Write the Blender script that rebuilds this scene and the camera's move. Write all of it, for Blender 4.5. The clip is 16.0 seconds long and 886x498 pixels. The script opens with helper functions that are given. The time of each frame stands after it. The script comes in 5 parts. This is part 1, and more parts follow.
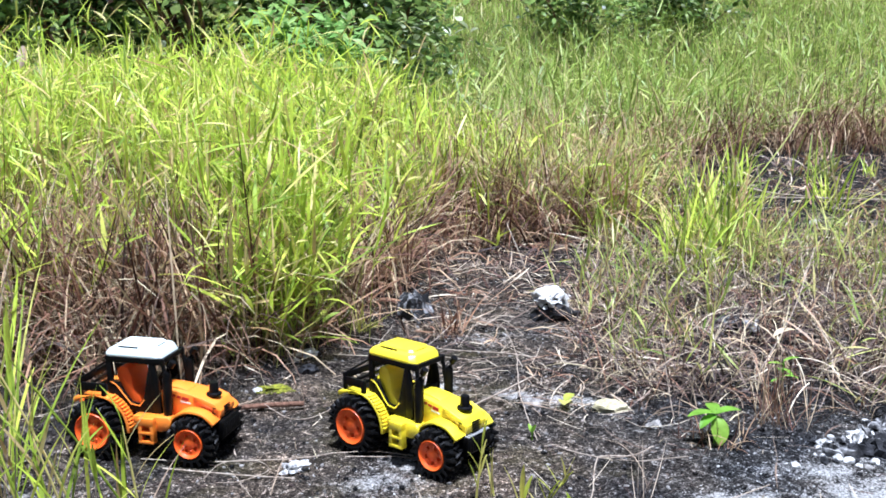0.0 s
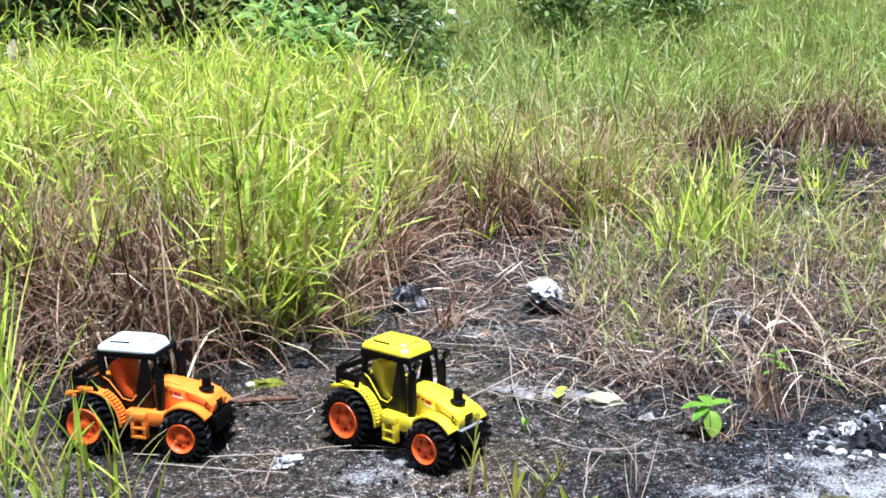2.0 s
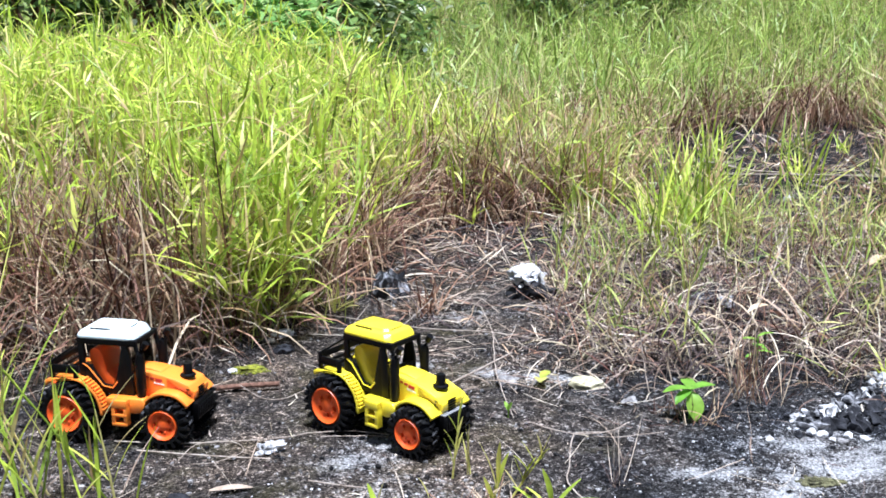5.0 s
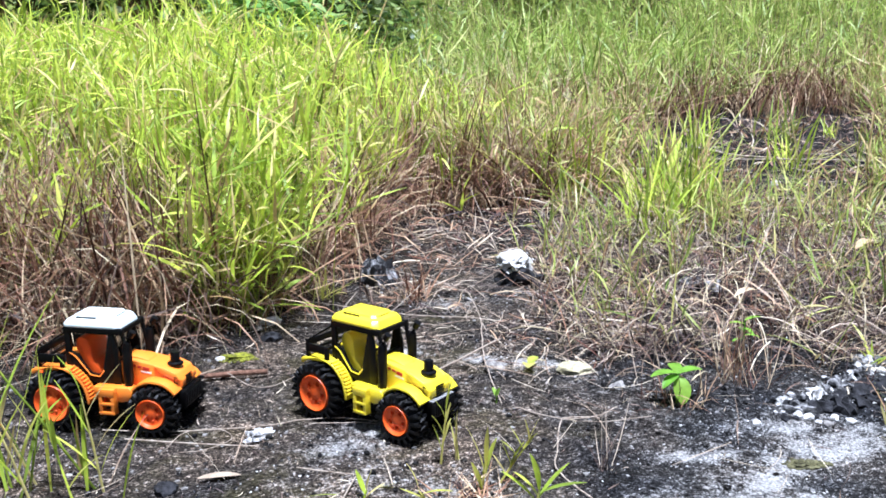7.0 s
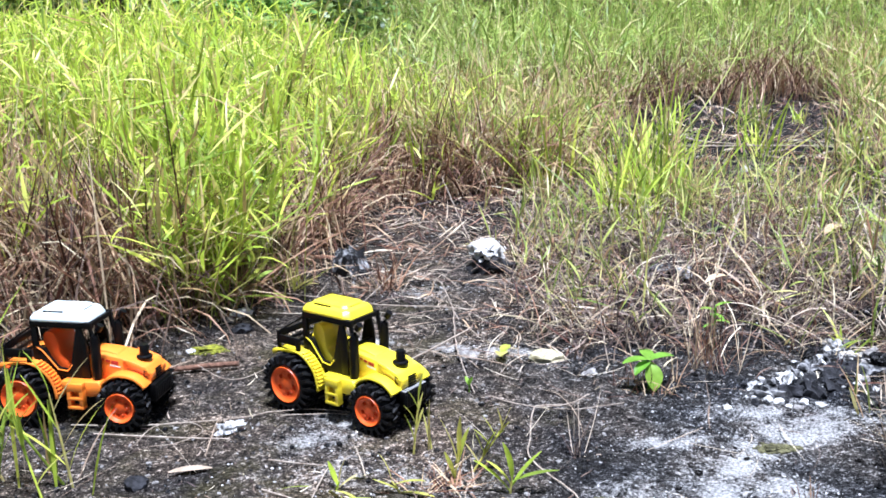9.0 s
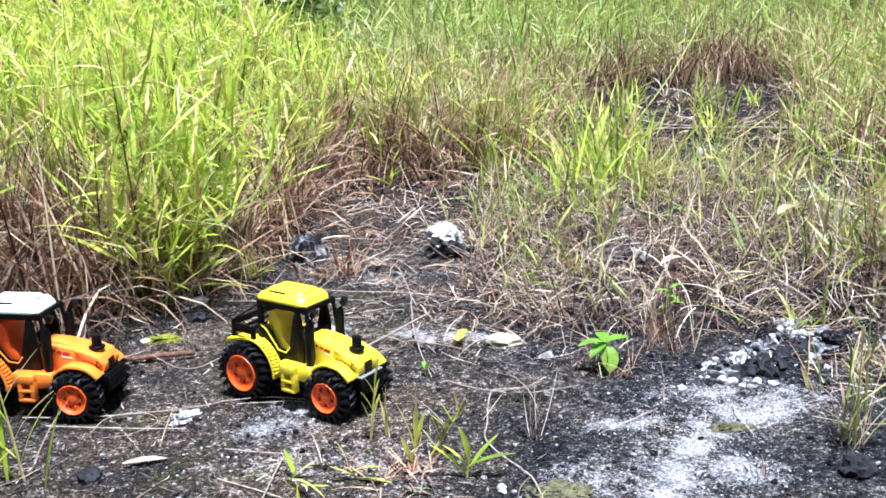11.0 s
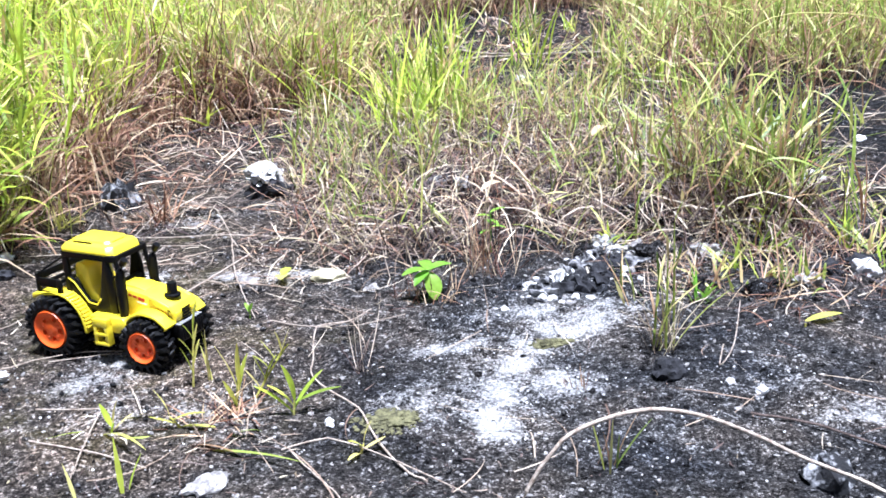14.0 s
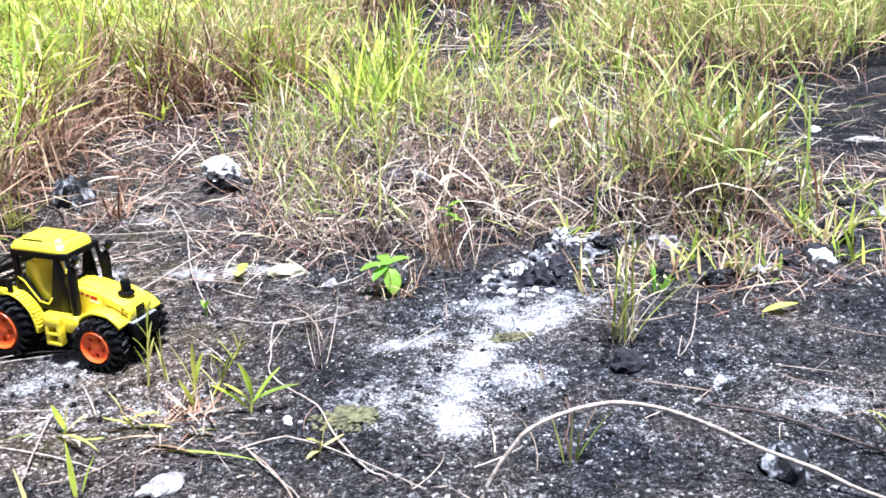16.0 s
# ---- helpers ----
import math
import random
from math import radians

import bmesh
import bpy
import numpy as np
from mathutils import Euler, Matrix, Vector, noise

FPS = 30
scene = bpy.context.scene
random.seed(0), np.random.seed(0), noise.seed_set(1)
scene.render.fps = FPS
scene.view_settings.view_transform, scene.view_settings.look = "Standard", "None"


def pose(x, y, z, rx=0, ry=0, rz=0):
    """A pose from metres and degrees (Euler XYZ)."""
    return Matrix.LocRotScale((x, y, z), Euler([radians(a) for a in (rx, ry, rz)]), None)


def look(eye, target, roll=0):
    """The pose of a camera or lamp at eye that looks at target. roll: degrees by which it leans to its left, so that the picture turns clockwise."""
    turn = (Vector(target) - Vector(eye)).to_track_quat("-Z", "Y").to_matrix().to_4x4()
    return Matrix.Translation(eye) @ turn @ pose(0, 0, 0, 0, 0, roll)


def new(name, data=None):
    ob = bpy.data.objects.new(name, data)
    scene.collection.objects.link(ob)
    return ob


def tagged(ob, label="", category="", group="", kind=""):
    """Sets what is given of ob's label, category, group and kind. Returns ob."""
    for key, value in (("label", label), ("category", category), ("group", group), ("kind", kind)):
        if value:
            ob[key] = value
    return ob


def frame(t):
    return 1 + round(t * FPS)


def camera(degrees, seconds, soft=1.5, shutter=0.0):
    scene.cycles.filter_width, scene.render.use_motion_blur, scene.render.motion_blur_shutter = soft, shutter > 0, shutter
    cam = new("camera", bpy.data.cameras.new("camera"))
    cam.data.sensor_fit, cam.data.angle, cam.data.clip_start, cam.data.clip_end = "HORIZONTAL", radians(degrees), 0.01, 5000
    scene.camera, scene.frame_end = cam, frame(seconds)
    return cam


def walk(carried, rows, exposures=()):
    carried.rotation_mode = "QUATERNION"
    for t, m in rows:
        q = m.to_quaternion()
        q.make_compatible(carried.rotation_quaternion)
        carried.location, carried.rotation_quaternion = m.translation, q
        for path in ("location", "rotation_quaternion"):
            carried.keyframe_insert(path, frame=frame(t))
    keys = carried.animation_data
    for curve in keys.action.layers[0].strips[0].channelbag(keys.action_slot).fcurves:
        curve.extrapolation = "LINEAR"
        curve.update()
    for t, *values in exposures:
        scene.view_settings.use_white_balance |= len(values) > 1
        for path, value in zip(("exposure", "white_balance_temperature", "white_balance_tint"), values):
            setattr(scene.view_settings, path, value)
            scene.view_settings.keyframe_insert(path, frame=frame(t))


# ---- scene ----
cam = camera(47.3, 16.0, 1.7)
PATH = [
    (0, (0.0, 0.0, 0.456), (0.0, 1.958, 0.045), 0.0),
    (0.5, (0.001, 0.001, 0.456), (0.005, 1.958, 0.043), 0.1),
    (1, (0.0, 0.001, 0.456), (0.008, 1.956, 0.037), 0.1),
    (1.5, (0.0, 0.001, 0.455), (0.009, 1.956, 0.036), -0.0),
    (2, (0.001, 0.002, 0.456), (0.014, 1.956, 0.032), -0.1),
    (2.5, (0.0, 0.002, 0.456), (0.014, 1.956, 0.027), -0.2),
    (3, (0.001, 0.002, 0.454), (0.019, 1.955, 0.023), -0.2),
    (3.5, (0.001, 0.003, 0.454), (0.03, 1.955, 0.02), -0.1),
    (4, (0.002, 0.004, 0.454), (0.039, 1.955, 0.015), -0.1),
    (6.5, (0.003, 0.007, 0.452), (0.06, 1.95, -0.017), -0.3),
    (7, (0.005, 0.006, 0.452), (0.071, 1.947, -0.023), -0.4),
    (7.5, (0.005, 0.007, 0.452), (0.086, 1.946, -0.029), -0.5),
    (8, (0.006, 0.008, 0.451), (0.101, 1.946, -0.033), -0.5),
    (10.5, (0.013, 0.012, 0.451), (0.178, 1.936, -0.069), -0.8),
    (11, (0.016, 0.012, 0.451), (0.207, 1.932, -0.076), -0.8),
    (11.5, (0.019, 0.013, 0.45), (0.239, 1.925, -0.094), -1.0),
    (12, (0.025, 0.012, 0.449), (0.283, 1.913, -0.116), -1.2),
    (12.5, (0.029, 0.013, 0.446), (0.366, 1.896, -0.138), -1.3),
    (13, (0.032, 0.015, 0.445), (0.435, 1.873, -0.174), -1.6),
    (13.5, (0.035, 0.016, 0.442), (0.489, 1.854, -0.201), -1.8),
    (14, (0.039, 0.017, 0.441), (0.533, 1.843, -0.209), -1.7),
    (14.5, (0.041, 0.019, 0.442), (0.565, 1.837, -0.207), -1.6),
    (15, (0.042, 0.021, 0.441), (0.586, 1.831, -0.211), -1.4),
    (15.5, (0.044, 0.021, 0.44), (0.6, 1.826, -0.217), -1.5),
    (16, (0.044, 0.023, 0.44), (0.609, 1.822, -0.225), -1.5),
]
walk(cam, [(t, look(eye, target, roll)) for t, eye, target, roll in PATH],
     exposures=[(0, 0.83, 5300, 14), (8, 0.92, 5300, 15), (12, 1.1, 5300, 16), (16, 1.38, 5300, 17)])

# ---- world, sun ----
world = bpy.data.worlds.new("sky")
scene.world = world
world.use_nodes = True
wn = world.node_tree.nodes
sky = wn.new("ShaderNodeTexSky")
sky.sky_type = "NISHITA"
sky.sun_disc = False
sky.sun_elevation = radians(78)
sky.sun_rotation = radians(159)
sky.air_density, sky.dust_density = 1.0, 3.0
wn["Background"].inputs["Strength"].default_value = 0.028
world.node_tree.links.new(sky.outputs[0], wn["Background"].inputs[0])
sun_data = bpy.data.lights.new("sun", "SUN")
sun_data.energy, sun_data.angle, sun_data.color = 6.1, radians(11), (1.0, 0.98, 0.95)
sun = new("sun", sun_data)
sun.matrix_world = look((0.22, 0.02, 3.0), (0, 0.6, 0))

rng = np.random.default_rng(7)
UP = Vector((0, 0, 1))


# ---- materials ----
def material(name, rough=0.6, metal=0.0, spec=0.5):
    m = bpy.data.materials.new(name)
    m.use_nodes = True
    b = m.node_tree.nodes["Principled BSDF"]
    b.inputs["Roughness"].default_value = rough
    b.inputs["Metallic"].default_value = metal
    b.inputs["Specular IOR Level"].default_value = spec
    return m, m.node_tree.nodes, m.node_tree.links, b


def ramp(nodes, stops):
    r = nodes.new("ShaderNodeValToRGB")
    while len(r.color_ramp.elements) < len(stops):
        r.color_ramp.elements.new(0.5)
    for e, (p, c) in zip(r.color_ramp.elements, stops):
        e.position, e.color = p, (*c, 1)
    return r


def noise_node(nodes, links, scale, detail=4.0, rough=0.55):
    co = nodes.new("ShaderNodeTexCoord")
    n = nodes.new("ShaderNodeTexNoise")
    n.inputs["Scale"].default_value, n.inputs["Detail"].default_value, n.inputs["Roughness"].default_value = scale, detail, rough
    links.new(co.outputs["Object"], n.inputs["Vector"])
    return n


def bump(nodes, links, b, source, strength, distance):
    k = nodes.new("ShaderNodeBump")
    k.inputs["Strength"].default_value, k.inputs["Distance"].default_value = strength, distance
    links.new(source, k.inputs["Height"])
    links.new(k.outputs[0], b.inputs["Normal"])
    return k


def mixed(nodes, links, fac, a, b, blend="MIX"):
    m = nodes.new("ShaderNodeMix")
    m.data_type, m.blend_type = "RGBA", blend
    for sock, v in ((m.inputs[0], fac), (m.inputs[6], a), (m.inputs[7], b)):
        if isinstance(v, (int, float)):
            sock.default_value = v
        elif isinstance(v, tuple):
            sock.default_value = (*v, 1)
        else:
            links.new(v, sock)
    return m.outputs[2]


def plastic(name, colour, rough=0.32, dust=0.12, spec=0.5):
    """Moulded toy plastic with faint scuffs and a little dust."""
    m, n, l, b = material(name, rough, 0, spec)
    big = noise_node(n, l, 45, 5)
    fine = noise_node(n, l, 420, 3)
    worn = ramp(n, [(0.5, (0, 0, 0)), (0.78, (1, 1, 1))])
    l.new(big.outputs[0], worn.inputs[0])
    f = n.new("ShaderNodeMath")
    f.operation = "MULTIPLY"
    l.new(worn.outputs[0], f.inputs[0])
    f.inputs[1].default_value = dust
    l.new(mixed(n, l, f.outputs[0], colour, (0.32, 0.27, 0.2)), b.inputs["Base Color"])
    r = n.new("ShaderNodeMapRange")
    r.inputs[3].default_value, r.inputs[4].default_value = rough - 0.08, rough + 0.2
    l.new(big.outputs[0], r.inputs[0])
    l.new(r.outputs[0], b.inputs["Roughness"])
    bump(n, l, b, fine.outputs[0], 0.08, 0.0004)
    if spec > 0.5:
        b.inputs["Coat Weight"].default_value = 0.8
        b.inputs["Coat Roughness"].default_value = 0.4
    return m


YELLOW = plastic("yellow_plastic", (0.9, 0.72, 0.012), 0.27, 0.05, 0.7)
ORANGE = plastic("orange_plastic", (0.93, 0.25, 0.015), 0.27, 0.06, 0.7)
RIM = plastic("rim_plastic", (0.9, 0.12, 0.01), 0.35, 0.1)
BLACK = plastic("black_plastic", (0.0025, 0.0025, 0.003), 0.38, 0.015, 0.16)
RUBBER = plastic("tyre_rubber", (0.003, 0.003, 0.0033), 0.5, 0.05, 0.22)
WHITE = plastic("white_plastic", (0.62, 0.69, 0.66), 0.3, 0.06)
SILVER = plastic("silver_plastic", (0.3, 0.3, 0.3), 0.4, 0.05)
DECAL_RED = plastic("decal_red", (0.45, 0.03, 0.02), 0.4, 0.05)
DECAL_WHITE = plastic("decal_white", (0.8, 0.78, 0.7), 0.4, 0.05)


def leafy(name, stops, through_light=0.35, rough=0.45, grain=60):
    """Thin plant tissue: each blade has its own tint, with mottling, and lets some light through."""
    m, n, l, b = material(name, rough, 0, 0.35)
    geo = n.new("ShaderNodeNewGeometry")
    r = ramp(n, stops)
    info = n.new("ShaderNodeObjectInfo")
    su, fr = n.new("ShaderNodeMath"), n.new("ShaderNodeMath")
    su.operation, fr.operation = "ADD", "FRACT"
    l.new(geo.outputs["Random Per Island"], su.inputs[0])
    l.new(info.outputs["Random"], su.inputs[1])
    l.new(su.outputs[0], fr.inputs[0])
    l.new(fr.outputs[0], r.inputs[0])
    mott = noise_node(n, l, grain, 3)
    shade = ramp(n, [(0.3, (0.72, 0.68, 0.6)), (0.7, (1.15, 1.12, 1.0))])
    l.new(mott.outputs[0], shade.inputs[0])
    c = mixed(n, l, 1.0, r.outputs[0], shade.outputs[0], "MULTIPLY")
    l.new(c, b.inputs["Base Color"])
    t = n.new("ShaderNodeBsdfTranslucent")
    l.new(c, t.inputs[0])
    mx = n.new("ShaderNodeMixShader")
    mx.inputs[0].default_value = through_light
    l.new(b.outputs[0], mx.inputs[1])
    l.new(t.outputs[0], mx.inputs[2])
    l.new(mx.outputs[0], n["Material Output"].inputs[0])
    return m


GREEN = leafy("grass_green", [(0.0, (0.12, 0.19, 0.03)), (0.2, (0.36, 0.5, 0.06)), (0.5, (0.58, 0.76, 0.08)), (0.74, (0.72, 0.8, 0.13)), (0.88, (0.8, 0.72, 0.34)), (1.0, (0.52, 0.33, 0.18))], 0.4)
FIELD = leafy("grass_field", [(0.0, (0.13, 0.2, 0.04)), (0.3, (0.31, 0.42, 0.08)), (0.58, (0.5, 0.56, 0.14)), (0.78, (0.68, 0.62, 0.28)), (0.9, (0.5, 0.34, 0.2)), (1.0, (0.32, 0.17, 0.1))], 0.35)
FAR = leafy("grass_far", [(0.0, (0.17, 0.25, 0.05)), (0.4, (0.32, 0.46, 0.085)), (0.75, (0.48, 0.58, 0.14)), (1.0, (0.6, 0.54, 0.27))], 0.35)
DRY = leafy("grass_dry", [(0.0, (0.03, 0.015, 0.012)), (0.3, (0.15, 0.065, 0.045)), (0.6, (0.4, 0.235, 0.155)), (0.82, (0.6, 0.45, 0.3)), (1.0, (0.66, 0.55, 0.4))], 0.2, 0.6)
TANGLE = leafy("straw_tangle", [(0.0, (0.035, 0.02, 0.02)), (0.44, (0.085, 0.058, 0.055)), (0.72, (0.24, 0.18, 0.155)), (0.89, (0.5, 0.42, 0.35)), (1.0, (0.82, 0.74, 0.6))], 0.1, 0.6, 120)
THATCH = leafy("thatch", [(0.0, (0.05, 0.03, 0.025)), (0.34, (0.13, 0.09, 0.07)), (0.62, (0.31, 0.25, 0.17)), (0.86, (0.52, 0.46, 0.3)), (1.0, (0.62, 0.56, 0.42))], 0.15, 0.6, 120)
STRAW = leafy("straw_pale", [(0.0, (0.16, 0.1, 0.08)), (0.45, (0.36, 0.28, 0.22)), (1.0, (0.66, 0.59, 0.5))], 0.1, 0.6, 120)
SHRUB = leafy("shrub_leaf", [(0.0, (0.03, 0.06, 0.02)), (0.4, (0.1, 0.18, 0.04)), (0.8, (0.25, 0.38, 0.1)), (0.95, (0.4, 0.5, 0.22)), (1.0, (0.7, 0.75, 0.6))], 0.35, 0.35)
FERN = leafy("fern_leaf", [(0.0, (0.16, 0.34, 0.08)), (1.0, (0.42, 0.6, 0.22))], 0.4, 0.4)
SEEDLING = leafy("seedling_leaf", [(0.0, (0.14, 0.35, 0.035)), (1.0, (0.31, 0.53, 0.07))], 0.4, 0.4)
YELLOWED = leafy("yellowed_leaf", [(0.0, (0.42, 0.5, 0.07)), (0.5, (0.7, 0.7, 0.16)), (1.0, (0.84, 0.76, 0.34))], 0.45, 0.5)


def soil_material():
    m, n, l, b = material("damp_soil", 0.9, 0, 0.07)
    big = noise_node(n, l, 8, 6, 0.6)
    mid = noise_node(n, l, 70, 8, 0.7)
    fine = noise_node(n, l, 330, 5, 0.7)

    def weigh(start, pairs):
        total = start
        for src, k in pairs:
            add = n.new("ShaderNodeMath")
            add.operation = "MULTIPLY_ADD"
            l.new(src, add.inputs[0])
            add.inputs[1].default_value = k
            if total is None:
                add.inputs[2].default_value = 0.0
            else:
                l.new(total, add.inputs[2])
            total = add.outputs[0]
        return total

    co = n.new("ShaderNodeTexCoord")
    cells = []
    for scale in (260, 640):
        v = n.new("ShaderNodeTexVoronoi")
        v.inputs["Scale"].default_value = scale
        l.new(co.outputs["Object"], v.inputs["Vector"])
        sep = n.new("ShaderNodeSeparateColor")
        l.new(v.outputs["Color"], sep.inputs[0])
        cells.append((sep.outputs[0], v.outputs["Distance"]))
    at = n.new("ShaderNodeAttribute")
    at.attribute_name = "chalk"
    # grains of several sizes; chalky soil is drier and paler, values below zero darken bare soil far off and paint
    # shade under the grass
    grain = weigh(None, [(fine.outputs[0], 0.36), (mid.outputs[0], 0.36), (cells[0][0], 0.11), (cells[1][0], 0.145), (at.outputs["Fac"], 0.18)])
    base = ramp(n, [(0.37, (0.004, 0.004, 0.004)), (0.46, (0.02, 0.0185, 0.018)), (0.53, (0.05, 0.047, 0.044)), (0.59, (0.13, 0.124, 0.118)), (0.655, (0.44, 0.42, 0.4))])
    l.new(grain, base.inputs[0])
    tint = ramp(n, [(0.36, (0.5, 0.54, 0.62)), (0.5, (0.98, 0.98, 0.98)), (0.64, (1.65, 1.5, 1.34))])
    l.new(big.outputs[0], tint.inputs[0])
    loam = n.new("ShaderNodeAttribute")
    loam.attribute_name = "loam"
    brown = ramp(n, [(0.0, (1.1, 1.12, 1.14)), (1.0, (1.82, 1.61, 1.38))])
    l.new(loam.outputs["Fac"], brown.inputs[0])
    c0 = mixed(n, l, 1.0, tint.outputs[0], brown.outputs[0], "MULTIPLY")
    c = mixed(n, l, 1.0, base.outputs[0], c0, "MULTIPLY")
    # a thin olive film of algae on the loam, in ragged patches
    film = noise_node(n, l, 11, 7, 0.68)
    patch = ramp(n, [(0.5, (0, 0, 0)), (0.68, (0.75, 0.75, 0.75))])
    l.new(film.outputs[0], patch.inputs[0])
    wet = n.new("ShaderNodeMath")
    wet.operation = "MULTIPLY"
    l.new(patch.outputs[0], wet.inputs[0])
    l.new(loam.outputs["Fac"], wet.inputs[1])
    olive = ramp(n, [(0.4, (0.018, 0.016, 0.007)), (0.62, (0.13, 0.112, 0.045))])
    l.new(grain, olive.inputs[0])
    c = mixed(n, l, wet.outputs[0], c, olive.outputs[0])
    cover = weigh(at.outputs["Fac"], [(fine.outputs[0], 0.8), (mid.outputs[0], 1.05), (big.outputs[0], 0.4), (cells[1][0], 0.16)])
    mr = n.new("ShaderNodeMapRange")
    mr.inputs[1].default_value, mr.inputs[2].default_value = 1.42, 1.86
    l.new(cover, mr.inputs[0])
    chalk = ramp(n, [(0.35, (0.3, 0.295, 0.28)), (0.62, (0.74, 0.73, 0.7))])
    l.new(fine.outputs[0], chalk.inputs[0])
    l.new(mixed(n, l, mr.outputs[0], c, chalk.outputs[0]), b.inputs["Base Color"])
    bump(n, l, b, weigh(None, [(fine.outputs[0], 0.5), (mid.outputs[0], 1.0), (cells[0][1], -0.4), (cells[0][0], 0.25)]), 1.0, 0.01)
    return m


SOIL = soil_material()


def stone_material(name, dark, light, scale=70, at=0.5):
    m, n, l, b = material(name, 0.85, 0, 0.3)
    a, f = noise_node(n, l, scale, 6, 0.65), noise_node(n, l, scale * 6, 3)
    r = ramp(n, [(at - 0.12, dark), (at + 0.12, light)])
    l.new(a.outputs[0], r.inputs[0])
    v = ramp(n, [(0.3, (0.7, 0.7, 0.7)), (0.7, (1.2, 1.2, 1.2))])
    l.new(f.outputs[0], v.inputs[0])
    l.new(mixed(n, l, 1.0, r.outputs[0], v.outputs[0], "MULTIPLY"), b.inputs["Base Color"])
    bump(n, l, b, f.outputs[0], 0.6, 0.002)
    return m


STONE_WHITE = stone_material("chalk_stone", (0.36, 0.35, 0.33), (0.72, 0.71, 0.69), 90, 0.45)
STONE_DARK = stone_material("dark_stone", (0.006, 0.006, 0.007), (0.045, 0.045, 0.05), 70, 0.54)
STONE_MIXED = stone_material("crusted_stone", (0.012, 0.012, 0.013), (0.6, 0.6, 0.6), 60, 0.62)
STONE_CRUST = stone_material("chalk_crust", (0.015, 0.015, 0.016), (0.6, 0.59, 0.58), 42, 0.56)
CRUMBLY = stone_material("crumbly_chalk", (0.03, 0.03, 0.03), (0.72, 0.71, 0.68), 120, 0.46)
STONE_GREY = stone_material("grey_stone", (0.14, 0.13, 0.12), (0.4, 0.38, 0.35), 120, 0.5)
STONE_OCHRE = stone_material("ochre_stone", (0.3, 0.27, 0.14), (0.55, 0.5, 0.32), 90, 0.45)
MOSS = stone_material("moss", (0.06, 0.06, 0.01), (0.27, 0.28, 0.02), 160, 0.5)
MOSS_OLIVE = stone_material("olive_moss", (0.045, 0.042, 0.02), (0.17, 0.16, 0.075), 160, 0.5)
BARK = stone_material("bark", (0.1, 0.05, 0.03), (0.26, 0.14, 0.09), 200, 0.5)
TWIG = stone_material("dark_twig", (0.05, 0.035, 0.028), (0.16, 0.12, 0.1), 200, 0.5)
STEM = stone_material("dry_stem", (0.24, 0.18, 0.13), (0.52, 0.44, 0.35), 150, 0.48)


# ---- mesh helpers ----
def part(name, bm, mat, parent=None, label="", smooth=35):
    me = bpy.data.meshes.new(name)
    bm.normal_update()
    bm.to_mesh(me)
    bm.free()
    me.materials.append(mat)
    me.shade_smooth()
    if smooth < 180:
        me.set_sharp_from_angle(angle=radians(smooth))
    ob = new(name, me)
    ob.parent = parent
    if label:
        tagged(ob, label)
    return ob


def box(bm, x0, x1, y0, y1, z0, z1, bevel=0.0, m=None):
    r = bmesh.ops.create_cube(bm, size=1)
    vs = r["verts"]
    for v in vs:
        v.co = Vector((x0 + (v.co.x + 0.5) * (x1 - x0), y0 + (v.co.y + 0.5) * (y1 - y0), z0 + (v.co.z + 0.5) * (z1 - z0)))
    es = list({e for v in vs for e in v.link_edges})
    if bevel:
        g = bmesh.ops.bevel(bm, geom=es, offset=bevel, segments=2, affect="EDGES", profile=0.5)
        vs = list({v for f in g["faces"] for v in f.verts} | {v for v in vs if v.is_valid})
    if m is not None:
        bmesh.ops.transform(bm, matrix=m, verts=vs)
    return bm


def slab(bm, outline, y0, y1, bevel=0.0):
    """A side profile of (x, z) points, drawn out from y0 to y1."""
    a = [bm.verts.new((x, y0, z)) for x, z in outline]
    f = bm.faces.new(a)
    r = bmesh.ops.extrude_face_region(bm, geom=[f])
    vs = [v for v in r["geom"] if isinstance(v, bmesh.types.BMVert)]
    bmesh.ops.translate(bm, vec=(0, y1 - y0, 0), verts=vs)
    vs += a
    if bevel:
        es = list({e for v in vs for e in v.link_edges if e.calc_length() > bevel * 2.2})
        bmesh.ops.bevel(bm, geom=es, offset=bevel, segments=2, affect="EDGES", profile=0.5, clamp_overlap=True)
    bmesh.ops.recalc_face_normals(bm, faces=bm.faces)
    return bm


def tube(bm, pts, radii, sides=8):
    pts = [Vector(p) for p in pts]
    if not isinstance(radii, (list, tuple)):
        radii = [radii] * len(pts)
    rings = []
    for i, p in enumerate(pts):
        d = (pts[min(i + 1, len(pts) - 1)] - pts[max(i - 1, 0)]).normalized()
        a = d.cross(UP if abs(d.z) < 0.9 else Vector((1, 0, 0))).normalized()
        b = d.cross(a)
        rings.append([bm.verts.new(p + (a * math.cos(k * math.tau / sides) + b * math.sin(k * math.tau / sides)) * radii[i]) for k in range(sides)])
    for r, s in zip(rings, rings[1:]):
        for k in range(sides):
            bm.faces.new((r[k], r[(k + 1) % sides], s[(k + 1) % sides], s[k]))
    bm.faces.new(rings[0][::-1])
    bm.faces.new(rings[-1])
    bmesh.ops.recalc_face_normals(bm, faces=bm.faces)
    return bm


